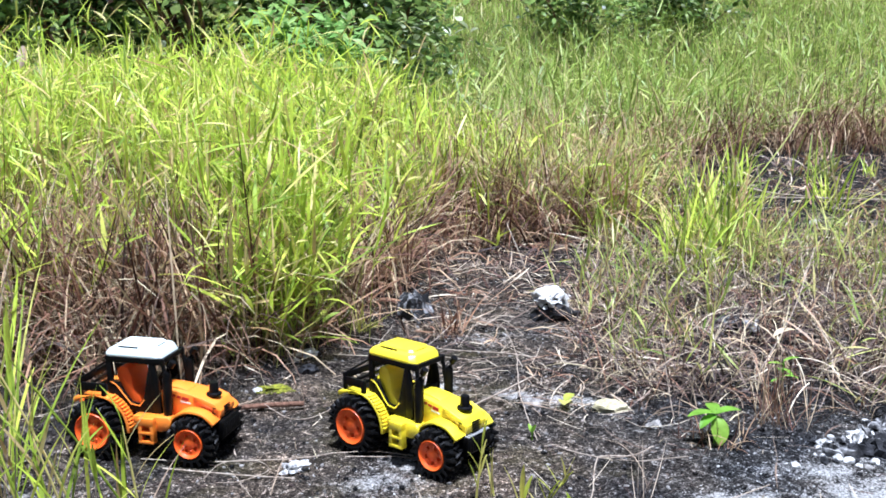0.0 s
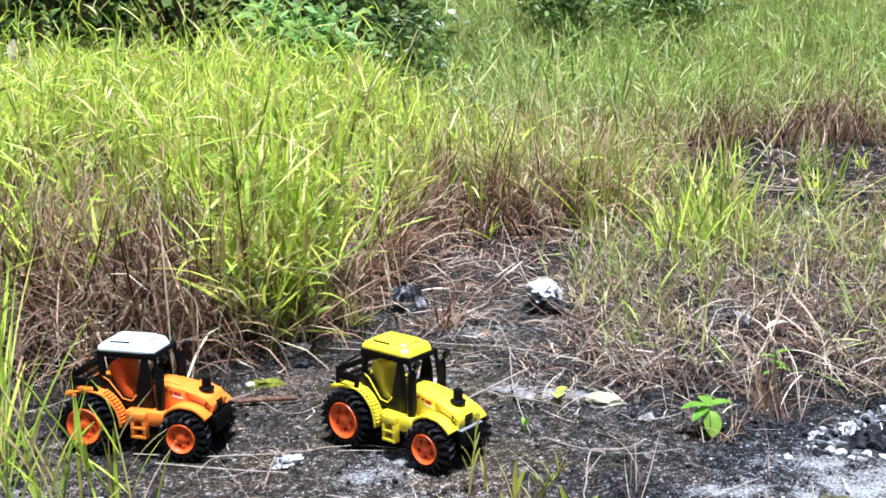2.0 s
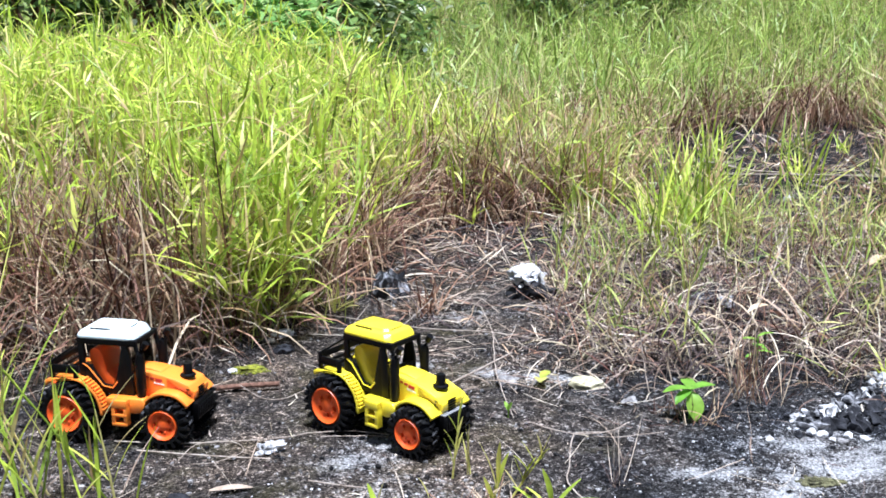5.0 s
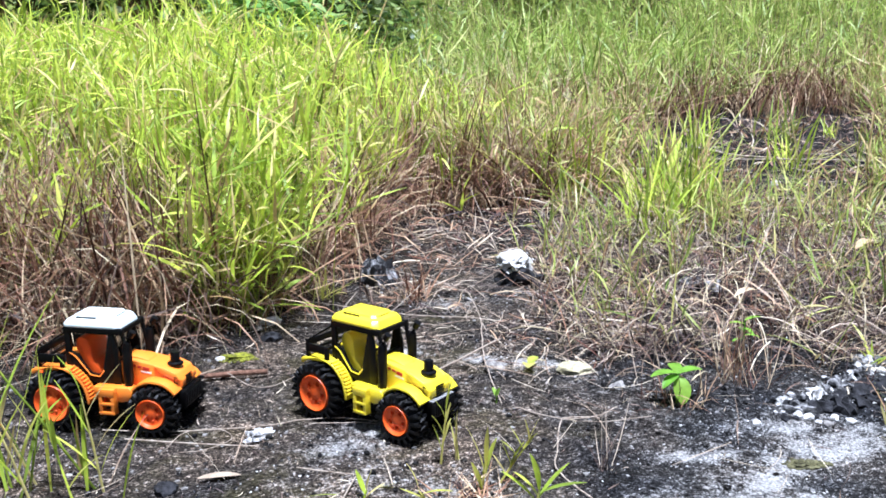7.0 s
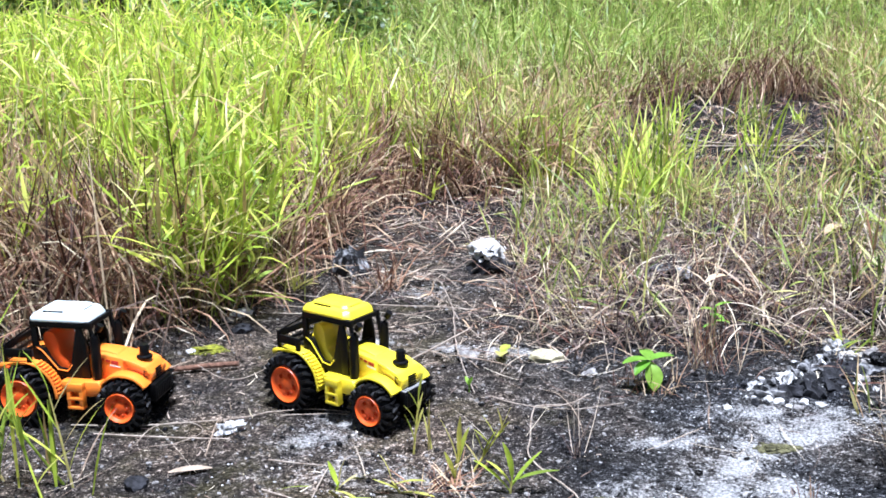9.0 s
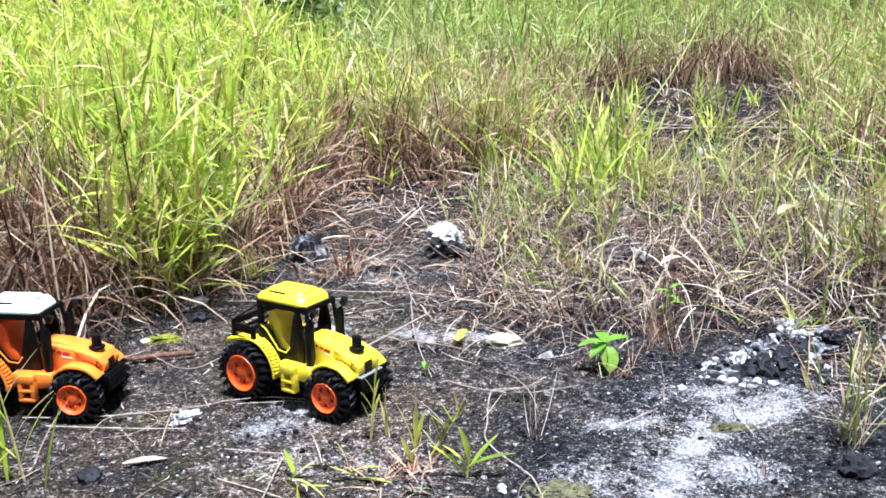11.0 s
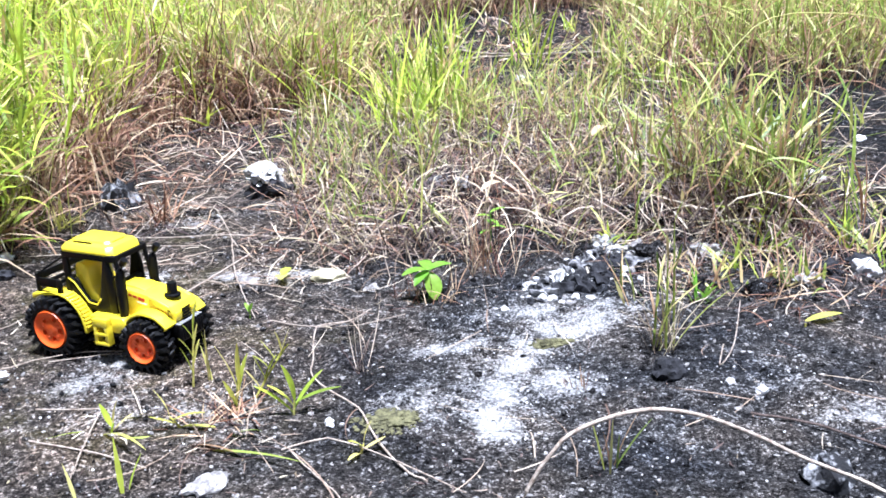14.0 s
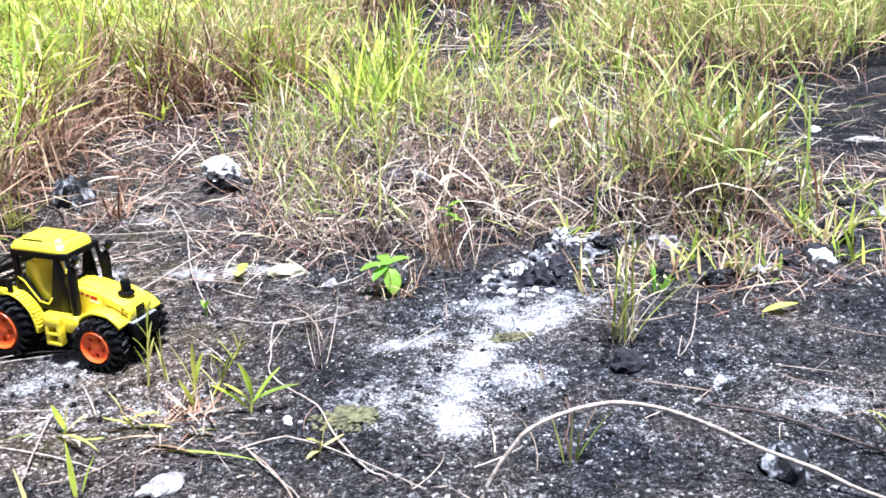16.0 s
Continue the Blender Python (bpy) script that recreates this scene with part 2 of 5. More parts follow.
def lathe(bm, profile, sides=40, ends=True):
    """Turns (radius, y) points round the y axis."""
    rings = []
    for r, y in profile:
        rings.append([bm.verts.new((math.cos(k * math.tau / sides) * r, y, math.sin(k * math.tau / sides) * r)) for k in range(sides)])
    for a, b in zip(rings, rings[1:]):
        for k in range(sides):
            bm.faces.new((a[k], a[(k + 1) % sides], b[(k + 1) % sides], b[k]))
    for ring in (rings[0], rings[-1]) if ends else ():
        if (ring[0].co - ring[sides // 2].co).length > 1e-5:
            bm.faces.new(ring)
    bmesh.ops.remove_doubles(bm, verts=bm.verts, dist=1e-6)
    bmesh.ops.recalc_face_normals(bm, faces=bm.faces)
    return rings


# ---- the ground ----
def lumps(x, y, scale, seed):
    """Smooth value noise on a lattice, in numpy, from -1 to 1."""
    g = np.random.default_rng(seed).uniform(-1, 1, (128, 128))
    u, v = x / scale + 40.3, y / scale + 17.7
    i, j = np.floor(u).astype(int), np.floor(v).astype(int)
    fu, fv = u - i, v - j
    fu, fv = fu * fu * (3 - 2 * fu), fv * fv * (3 - 2 * fv)
    i0, j0, i1, j1 = i % 128, j % 128, (i + 1) % 128, (j + 1) % 128
    return (g[i0, j0] * (1 - fu) + g[i1, j0] * fu) * (1 - fv) + (g[i0, j1] * (1 - fu) + g[i1, j1] * fu) * fv


def height(x, y):
    x, y = np.asarray(x, float), np.asarray(y, float)
    near = np.exp(-(((x - 0.3) / 2.5) ** 2 + ((y - 1.2) / 2.5) ** 2))
    fine = 0.0035 * lumps(x, y, 0.04, 3) + 0.0022 * lumps(x, y, 0.017, 4)
    broad = 0.005 * lumps(x, y, 0.22, 5)
    # the worn patch where the toys stand lies flatter
    flat = np.exp(-(((x + 0.15) / 0.34) ** 2 + ((y - 1.05) / 0.13) ** 2) ** 2)
    far = 0.08 * lumps(x, y, 2.6, 6) * np.clip((np.hypot(x - 0.3, y - 1.2) - 2.2) / 3, 0, 1)
    bank = 0.2 * np.clip(y - 4.6, 0, 9) * np.clip((x + 4) / 3, 0, 1)
    return (fine + broad) * near * (1 - 0.85 * flat) + far + bank


def zat(x, y):
    return float(height(np.array([x]), np.array([y]))[0])


CHALK = [  # x, y, reach across, reach along, amount
    (0.37, 0.92, 0.03, 0.03, 0.48), (0.352, 0.88, 0.026, 0.035, 0.56), (0.33, 0.83, 0.026, 0.035, 0.62), (0.302, 0.785, 0.03, 0.035, 0.62), (0.34, 0.85, 0.08, 0.07, 0.24), (0.44, 0.96, 0.05, 0.045, 0.58), (0.41, 1.01, 0.05, 0.03, 0.42), (0.49, 1.0, 0.035, 0.03, 0.42), (0.30, 0.95, 0.05, 0.02, 0.45),
    (0.39, 0.84, 0.03, 0.02, 0.5), (-0.016, 1.29, 0.04, 0.022, 0.66), (0.015, 1.15, 0.035, 0.025, 0.5), (-0.03, 1.03, 0.045, 0.035, 0.52),
    (0.60, 0.69, 0.06, 0.035, 0.36), (0.46, 1.04, 0.06, 0.04, 0.22), (0.24, 0.84, 0.05, 0.05, 0.28), (0.42, 0.72, 0.07, 0.03, 0.15),
    (0.36, 1.02, 0.05, 0.03, 0.22), (0.10, 1.25, 0.04, 0.03, 0.46), (0.16, 1.20, 0.05, 0.02, 0.46), (-0.07, 0.98, 0.05, 0.03, 0.4), (0.05, 0.88, 0.06, 0.05, 0.28),
    (-0.05, 0.9, 0.08, 0.05, 0.2), (0.56, 0.78, 0.05, 0.04, 0.2), (0.9, 1.35, 0.1, 0.06, 0.25), (0.62, 1.16, 0.08, 0.03, 0.3),
    (0.05, 1.5, 0.08, 0.03, 0.3), (0.2, 1.53, 0.06, 0.02, 0.3), (-0.42, 0.95, 0.04, 0.03, 0.4)]


def spread(lo, a, b, hi, step):
    """Coordinates that lie close between a and b and ever wider apart out to lo and hi."""
    core = np.arange(a, b, step)
    up, down, s = [b], [a], step
    while up[-1] < hi:
        s *= 1.22
        up.append(up[-1] + s)
    s = step
    while down[-1] > lo:
        s *= 1.22
        down.append(down[-1] - s)
    return np.array(down[:0:-1] + list(core) + up)


def ground():
    xs, ys = spread(-90, -0.75, 1.5, 90, 0.006), spread(-90, 0.5, 2.1, 90, 0.006)
    X, Y = np.meshgrid(xs, ys)
    Z = height(X, Y)
    nx, ny = len(xs), len(ys)
    idx = np.arange(nx * ny).reshape(ny, nx)
    quads = np.stack([idx[:-1, :-1], idx[:-1, 1:], idx[1:, 1:], idx[1:, :-1]], -1).reshape(-1, 4)
    me = bpy.data.meshes.new("ground")
    me.from_pydata(np.stack([X, Y, Z], -1).reshape(-1, 3), [], quads.tolist())
    c = np.zeros_like(X)
    for x, y, rx, ry, k in CHALK:
        wx = X + 0.02 * lumps(X, Y, 0.05, 11)
        wy = Y + 0.02 * lumps(X, Y, 0.05, 12)
        c = np.maximum(c, k * np.exp(-(((wx - x) / (0.85 * rx)) ** 2 + ((wy - y) / (0.85 * ry)) ** 2)))
    # darker far off; in stand and tangle, shade between blades goes into the colour
    c -= 0.32 * np.maximum(np.clip((Y - 1.7) / 0.4, 0, 1), np.maximum(np.clip((Y - 1.38) / 0.15, 0, 1) * np.clip((-0.12 - X) / 0.1, 0, 1), np.clip((Y - 1.16) / 0.12, 0, 1) * np.clip((X - 0.2) / 0.1, 0, 1) * 0.8))
    c += 0.03 * np.exp(-(((X - 0.45) / 0.4) ** 2 + ((Y - 0.8) / 0.3) ** 2)) + 0.06 * np.exp(-(((X - 0.1) / 0.5) ** 2 + ((Y - 1.0) / 0.4) ** 2))
    at = me.attributes.new("chalk", "FLOAT", "POINT")
    at.data.foreach_set("value", c.reshape(-1).astype(np.float32))
    lo = np.clip((0.31 - X + 0.12 * lumps(X, Y, 0.12, 14)) / 0.25, 0, 1) * np.clip((Y + 0.1 * lumps(X, Y, 0.1, 15) - 0.6) / 0.25, 0, 1)
    at = me.attributes.new("loam", "FLOAT", "POINT")
    at.data.foreach_set("value", lo.reshape(-1).astype(np.float32))
    me.materials.append(SOIL)
    me.shade_smooth()
    tagged(new("ground", me), "dark damp soil with scattered white chalky crust", "ground", kind="structure")


ground()


# ---- the toy tractors: x ahead from the rear axle, y to the left, z up from the ground ----
BASE, R_REAR, R_FRONT = 0.1125, 0.033, 0.027


def arc(cx, cz, r, a0, a1, n=14):
    return [(cx + r * math.cos(radians(a0 + (a1 - a0) * i / n)), cz + r * math.sin(radians(a0 + (a1 - a0) * i / n))) for i in range(n + 1)]


def wheel(tractor, x, side, radius, width, rim_r):
    """One wheel; its outer face looks along +y of its own before it is turned to its side."""
    hub = new("wheel")
    hub.parent = tractor
    outer = 0.047 if radius > 0.03 else 0.043
    hub.matrix_basis = pose(x, side * outer, radius, 0, random.uniform(0, 70), 0 if side > 0 else 180)
    w, r = width, radius - 0.003
    bm = bmesh.new()
    lathe(bm, [(rim_r, -0.004), (rim_r + 0.0012, -0.0008), (rim_r + 0.004, 0.0002), (r - 0.004, -0.001), (r - 0.001, -0.004), (r, -0.007),
               (r, -w + 0.006), (r - 0.001, -w + 0.003), (r - 0.005, -w), (rim_r, -w), (rim_r, -0.004)], 48, False)
    part("tyre", bm, RUBBER, hub, "black rubber tyre with chunky lugs")
    n = 22 if radius > 0.03 else 18
    treads = []
    for half in (0, 1):
        bm = bmesh.new()
        y0, y1 = (-w * 0.52, -0.0022) if half == 0 else (-w + 0.0022, -w * 0.48)
        box(bm, -0.0016, 0.0016, y0, y1, r - 0.002, radius + 0.0004, 0.0005,
            Matrix.Translation((0, 0, r)) @ Matrix.Rotation(radians(24 if half else -24), 4, "Z") @ Matrix.Translation((0, 0, -r)))
        y0, y1 = (-0.007, 0.0002) if half == 0 else (-w - 0.0002, -w + 0.007)
        box(bm, -0.0015, 0.0015, y0, y1, r - 0.006, radius, 0.0)
        lug = part("lug", bm, RUBBER, hub)
        lug.matrix_basis = Matrix.Rotation(radians(half * 180 / n), 4, "Y")
        treads.append(lug.data)
    for k in range(1, n):
        for half in (0, 1):
            lug = new("lug", treads[half])
            lug.parent = hub
            lug.matrix_basis = Matrix.Rotation(radians((k + 0.5 * half) * 360 / n), 4, "Y")
    # dished rim with five windows pressed into it
    bm = bmesh.new()
    sides = 40
    prof = [(0.0015, -0.0015), (rim_r * 0.2, -0.0015), (rim_r * 0.26, -0.002), (rim_r * 0.42, -0.0028), (rim_r * 0.66, -0.003), (rim_r * 0.8, -0.0024),
            (rim_r * 0.86, -0.0012), (rim_r * 0.97, 0.0004), (rim_r + 0.0004, -0.0015), (rim_r + 0.0004, -0.008)]
    rings = [[bm.verts.new((math.cos(k * math.tau / sides) * q, y, math.sin(k * math.tau / sides) * q)) for k in range(sides)] for q, y in prof]
    holes = []
    for i, (a, b) in enumerate(zip(rings, rings[1:])):
        for k in range(sides):
            f = bm.faces.new((a[k], b[k], b[(k + 1) % sides], a[(k + 1) % sides]))
            if i == 3 and k % 8 in (2, 3, 4):
                holes.append(f)
    bm.faces.new(rings[0])
    bmesh.ops.recalc_face_normals(bm, faces=bm.faces)
    ex = bmesh.ops.extrude_face_region(bm, geom=holes)
    bmesh.ops.translate(bm, vec=(0, -0.0035, 0), verts=[v for v in ex["geom"] if isinstance(v, bmesh.types.BMVert)])
    bmesh.ops.delete(bm, geom=holes, context="FACES_ONLY")
    rim = part("rim", bm, RIM, hub, "bright orange dished plastic rim")
    for k in range(5):
        a = math.tau * (k * 8 + 7.5) / 40
        bm = bmesh.new()
        lathe(bm, [(0.0, -0.0018), (0.0008, -0.0018), (0.0011, -0.0022), (0.0011, -0.004)], 10)
        nut = part("nut", bm, RIM, rim)
        nut.location = (math.cos(a) * rim_r * 0.5, 0, math.sin(a) * rim_r * 0.5)
    return hub


def tractor(at, heading, paint, roof_paint, seat_paint, label):
    t = new("toy_tractor")
    t.matrix_basis = pose(at[0], at[1], at[2], at[3] if len(at) > 3 else 0, 0, heading)
    tagged(t, label, "toy tractor", "toy tractors on the soil")
    R, Rf = R_REAR, R_FRONT
    # black chassis and belly
    bm = bmesh.new()
    slab(bm, [(-0.022, 0.028), (-0.02, 0.05), (0.05, 0.05), (0.1, 0.046), (0.134, 0.042), (0.134, 0.026), (0.09, 0.02), (0.03, 0.018), (-0.01, 0.02)], -0.017, 0.017, 0.0015)
    tube(bm, [(0, -0.026, R), (0, 0.026, R)], 0.005, 12)
    tube(bm, [(BASE, -0.026, Rf), (BASE, 0.026, Rf)], 0.004, 12)
    part("chassis", bm, BLACK, t, "black plastic chassis")
    # hood, swept down to the nose
    bm = bmesh.new()
    slab(bm, [(0.062, 0.046), (0.062, 0.076), (0.066, 0.078), (0.088, 0.0765), (0.108, 0.073), (0.124, 0.0685), (0.134, 0.065), (0.139, 0.058), (0.139, 0.049), (0.134, 0.044), (0.1, 0.044)],
         -0.017, 0.017, 0.003)
    hood = part("hood", bm, paint, t)
    bm = bmesh.new()
    slab(bm, [(0.066, 0.077), (0.068, 0.0805), (0.086, 0.079), (0.098, 0.076), (0.1, 0.0735)], -0.010, 0.010, 0.0012)
    part("hood_ridge", bm, paint, hood)
    for s in (-1, 1):
        bm = bmesh.new()
        slab(bm, [(0.108, 0.0735), (0.12, 0.071), (0.134, 0.0655), (0.1385, 0.058), (0.132, 0.059), (0.116, 0.0655)], s * 0.016, s * 0.0198, 0.0014)
        part("hood_flank", bm, paint, hood)
        # lettering strip, drawn as plain bars
        for x, z, w, h, m in ((0.083, 0.0705, 0.004, 0.0026, DECAL_RED), (0.0885, 0.0692, 0.005, 0.0026, DECAL_RED), (0.0945, 0.0672, 0.008, 0.0036, DECAL_RED), (0.093, 0.0645, 0.012, 0.0016, DECAL_WHITE), (0.132, 0.0555, 0.0045, 0.0008, BLACK), (0.1318, 0.0615, 0.0045, 0.0008, BLACK), (0.1318, 0.0555, 0.0008, 0.006, BLACK)):
            bm = bmesh.new()
            box(bm, 0, w, -0.0002, 0.0002, 0, h, 0, pose(x, s * (0.0172 if x < 0.12 else 0.02), z, 0, 9, 0))
            part("decal", bm, m, hood, "small printed decal bar")
        bm = bmesh.new()
        slab(bm, [(0.1392, 0.059), (0.1404, 0.0585), (0.1404, 0.0525), (0.1392, 0.052)], s * 0.008, s * 0.017, 0.0005)
        part("headlight", bm, paint, hood)
    bm = bmesh.new()
    for k in range(5):
        box(bm, 0.1388, 0.1406, -0.0065, 0.0065, 0.0475 + k * 0.0028, 0.0488 + k * 0.0028, 0.0003)
    part("grille", bm, BLACK, hood, "black slotted grille")
    # cap on the hood
    bm = bmesh.new()
    lathe(bm, [(0.0, 0), (0.0082, 0), (0.0086, 0.001), (0.0084, 0.0022), (0.0054, 0.0032), (0.005, 0.0135), (0.0046, 0.0145), (0.0, 0.0145)], 24)
    cap = part("exhaust_cap", bm, BLACK, t, "short black cap on the hood")
    cap.matrix_basis = pose(0.119, 0, 0.0698, 90, 0, 0)
    # front bumper with a ribbed weight
    bm = bmesh.new()
    slab(bm, [(0.131, 0.046), (0.143, 0.0465), (0.1445, 0.0445), (0.1445, 0.029), (0.142, 0.026), (0.134, 0.026), (0.128, 0.03)], -0.0195, 0.0195, 0.0016)
    bumper = part("bumper", bm, BLACK, t, "black ribbed front weight")
    for k in range(9):
        y = -0.0168 + k * 0.0042
        bm = bmesh.new()
        box(bm, 0.144, 0.1456, y - 0.0012, y + 0.0012, 0.03, 0.0435, 0.0004)
        part("rib", bm, BLACK, bumper)
    bm = bmesh.new()
    for k in range(9):
        y = -0.0168 + k * 0.0042
        box(bm, 0.137, 0.1445, y - 0.0013, y + 0.0013, 0.0462, 0.0474, 0.0003)
    part("bumper_trim", bm, SILVER if paint is YELLOW else BLACK, bumper)
    # floor between hood and rear wheels
    bm = bmesh.new()
    slab(bm, [(-0.018, 0.046), (-0.018, 0.058), (0.03, 0.058), (0.042, 0.05), (0.066, 0.05), (0.066, 0.043), (0.03, 0.042)], -0.0225, 0.0225, 0.0015)
    part("cab_floor", bm, BLACK, t)
    for s in (-1, 1):
        # front mudguard: a swept band over the wheel, joined to the hood
        bm = bmesh.new()
        o = arc(BASE, Rf, Rf + 0.0068, 168, 38, 14)
        o = [(0.072, 0.0445), (0.076, 0.049)] + o[2:] + [(0.1375, 0.0475)]
        i = arc(BASE, Rf, Rf + 0.0036, 40, 165, 14)
        slab(bm, o + [(0.1365, 0.0445)] + i + [(0.074, 0.042)], s * 0.016, s * 0.0335, 0.0012)
        part("front_mudguard", bm, paint, t)
        # rear mudguard with flat top deck
        bm = bmesh.new()
        o = [(-0.026, R + 0.0275), (-0.0265, R + 0.0335), (-0.02, R + 0.0365), (0.012, R + 0.0375)] + arc(0.0, R, R + 0.0075, 62, -4, 10)
        i = arc(0.0, R, R + 0.0038, -4, 128, 14)
        slab(bm, o + i, s * 0.019, s * 0.0375, 0.0012)
        guard = part("rear_mudguard", bm, paint, t)
        bm = bmesh.new()
        for k in range(11):
            a = 62 - k * 5.6
            c = (R + 0.0082)
            m = Matrix.Translation((c * math.cos(radians(a)), 0, R + c * math.sin(radians(a)))) @ Matrix.Rotation(radians(-a), 4, "Y")
            box(bm, -0.0012, 0.0016, min(s * 0.026, s * 0.037), max(s * 0.026, s * 0.037), -0.0011, 0.0011, 0.0004, m)
        part("grip_ribs", bm, paint, guard)
        # side tank with the two-hole step
        bm = bmesh.new()
        slab(bm, [(0.036, 0.0435), (0.036, 0.051), (0.078, 0.0515), (0.082, 0.047), (0.08, 0.038), (0.07, 0.0345), (0.05, 0.036)], s * 0.0205, s * 0.0345, 0.0014)
        part("side_sill", bm, paint, t)
        bm = bmesh.new()
        y0, y1 = sorted((s * 0.0335, s * 0.0425))
        x0, x1 = 0.0425, 0.0605
        for za, zb in ((0.0225, 0.0262), (0.0328, 0.0362), (0.0428, 0.0515)):
            box(bm, x0, x1, y0, y1, za, zb, 0.0006)
        for xa, xb in ((x0, x0 + 0.0042), (x1 - 0.0042, x1)):
            box(bm, xa, xb, y0 + 0.0002, y1 - 0.0002, 0.0235, 0.051, 0.0006)
        part("step", bm, paint, t)
    # seat shell, leaning back
    bm = bmesh.new()
    slab(bm, [(0.0095, 0.088), (0.011, 0.0975), (0.0165, 0.101), (0.0235, 0.0995), (0.0275, 0.092), (0.03, 0.073), (0.0375, 0.066), (0.0385, 0.0595), (0.034, 0.056), (0.027, 0.057), (0.0215, 0.064)], -0.0185, 0.0185, 0.0036)
    part("seat", bm, seat_paint, t)
    # steering column and wheel
    bm = bmesh.new()
    tube(bm, [(0.058, 0, 0.055), (0.047, 0, 0.083)], 0.0014, 8)
    column = part("steering_column", bm, BLACK, t)
    bm = bmesh.new()
    ring = [(0.008 * math.cos(k * math.tau / 20), 0.008 * math.sin(k * math.tau / 20), 0) for k in range(21)]
    tube(bm, ring, 0.0011, 6)
    for k in range(3):
        a = k * math.tau / 3
        tube(bm, [(0, 0, 0), (0.008 * math.cos(a), 0.008 * math.sin(a), 0)], 0.0009, 6)
    wheel_ob = part("steering_wheel", bm, BLACK, column)
    wheel_ob.matrix_basis = pose(0.0465, 0, 0.084, 0, -24, 0)
    # cab frame
    for s in (-1, 1):
        y = s * 0.0225
        bm = bmesh.new()
        slab(bm, [(0.001, 0.058), (0.0, 0.112), (0.0065, 0.112), (0.0075, 0.058)], y - 0.0022, y + 0.0022, 0.0006)
        part("rear_post", bm, BLACK, t)
        bm = bmesh.new()
        slab(bm, [(0.0555, 0.048), (0.052, 0.112), (0.0565, 0.112), (0.0625, 0.088), (0.0645, 0.048)], y - 0.0022, y + 0.0022, 0.0006)
        part("front_post", bm, BLACK, t)
        bm = bmesh.new()
        slab(bm, [(0.0725, 0.074), (0.0655, 0.112), (0.069, 0.112), (0.077, 0.074)], y - 0.0018, y + 0.0018, 0.0006)
        part("windscreen_post", bm, BLACK, t)
        bm = bmesh.new()
        slab(bm, [(0.005, 0.087), (0.012, 0.083), (0.0285, 0.0625), (0.038, 0.061), (0.043, 0.0665), (0.046, 0.08), (0.053, 0.112), (0.058, 0.112), (0.06, 0.05), (0.005, 0.055)], y - 0.0016, y + 0.0016, 0.0005)
        part("door_panel", bm, BLACK, t, "black door panel with a swept top edge")
        bm = bmesh.new()
        slab(bm, [(0.0, 0.107), (0.0, 0.114), (0.0695, 0.114), (0.07, 0.107)], y - 0.0024, y + 0.0024, 0.0006)
        part("roof_rail", bm, BLACK, t)
        # door line round the side panel
        bm = bmesh.new()
        tube(bm, [(0.0045, y + s * 0.0016, 0.0846), (0.0115, y + s * 0.0016, 0.0806), (0.028, y + s * 0.0016, 0.0602), (0.0385, y + s * 0.0016, 0.0587), (0.0445, y + s * 0.0016, 0.066)], 0.0009, 6)
        part("door_rail", bm, paint, t)
        # tall side pipe with a bent mouth
        bm = bmesh.new()
        yy = s * 0.0255
        tube(bm, [(0.066, yy, 0.05), (0.0665, yy, 0.06), (0.067, yy, 0.093), (0.068, yy, 0.1), (0.0715, yy, 0.107), (0.0755, yy, 0.113)], [0.004, 0.0052, 0.0052, 0.004, 0.0036, 0.0038], 12)
        box(bm, 0.062, 0.068, min(s * 0.021, yy), max(s * 0.021, yy), 0.052, 0.058, 0.0006)
        part("side_pipe", bm, BLACK, t, "black upright exhaust pipe")
    for x0, x1, z0, z1 in ((0.0655, 0.069, 0.108, 0.1135), (0.001, 0.006, 0.108, 0.1135), (0.0565, 0.0625, 0.0765, 0.082)):
        bm = bmesh.new()
        box(bm, x0, x1, -0.0225, 0.0225, z0, z1, 0.0006)
        part("cross_bar", bm, BLACK, t)
    # roof: shallow cap with a raised panel, two vents and cut corners
    bm = bmesh.new()
    lo = [(-0.001, -0.0215), (-0.001, 0.0215), (0.0025, 0.025), (0.055, 0.025), (0.061, 0.019), (0.061, -0.019), (0.055, -0.025), (0.0025, -0.025)]
    def ringz(scale_x, scale_y, z, dx=0.0):
        return [bm.verts.new(((x - 0.029) * scale_x + 0.029 + dx, y * scale_y, z - (0.003 if x > 0.055 and z < 0.12 else 0))) for x, y in lo]
    rr = [ringz(0.97, 0.97, 0.1125), ringz(1.0, 1.0, 0.1135), ringz(1.0, 1.0, 0.1165), ringz(0.9, 0.86, 0.121), ringz(0.72, 0.66, 0.1228), ringz(0.69, 0.62, 0.125), ringz(0.3, 0.25, 0.1258)]
    for a, b in zip(rr, rr[1:]):
        for k in range(8):
            bm.faces.new((a[k], a[(k + 1) % 8], b[(k + 1) % 8], b[k]))
    bm.faces.new(rr[0])
    bm.faces.new(rr[-1])
    bmesh.ops.recalc_face_normals(bm, faces=bm.faces)
    bmesh.ops.bevel(bm, geom=[e for e in bm.edges if e.calc_face_angle(0) > 0.3], offset=0.0009, segments=2, affect="EDGES", profile=0.5)
    roof = part("roof", bm, roof_paint, t)
    for x, y, w, d in ((0.012, -0.0178, 0.022, 0.0014), (0.012, 0.0178, 0.022, 0.0014), (0.0508, 0.0, 0.0014, 0.018)):
        bm = bmesh.new()
        box(bm, x, x + w, y - d / 2, y + d / 2, 0.1205, 0.1237 if w > 0.01 else 0.1238, 0.0003)
        part("roof_vent", bm, BLACK, roof, "dark slot in the roof")
    # rack behind the cab
    bm = bmesh.new()
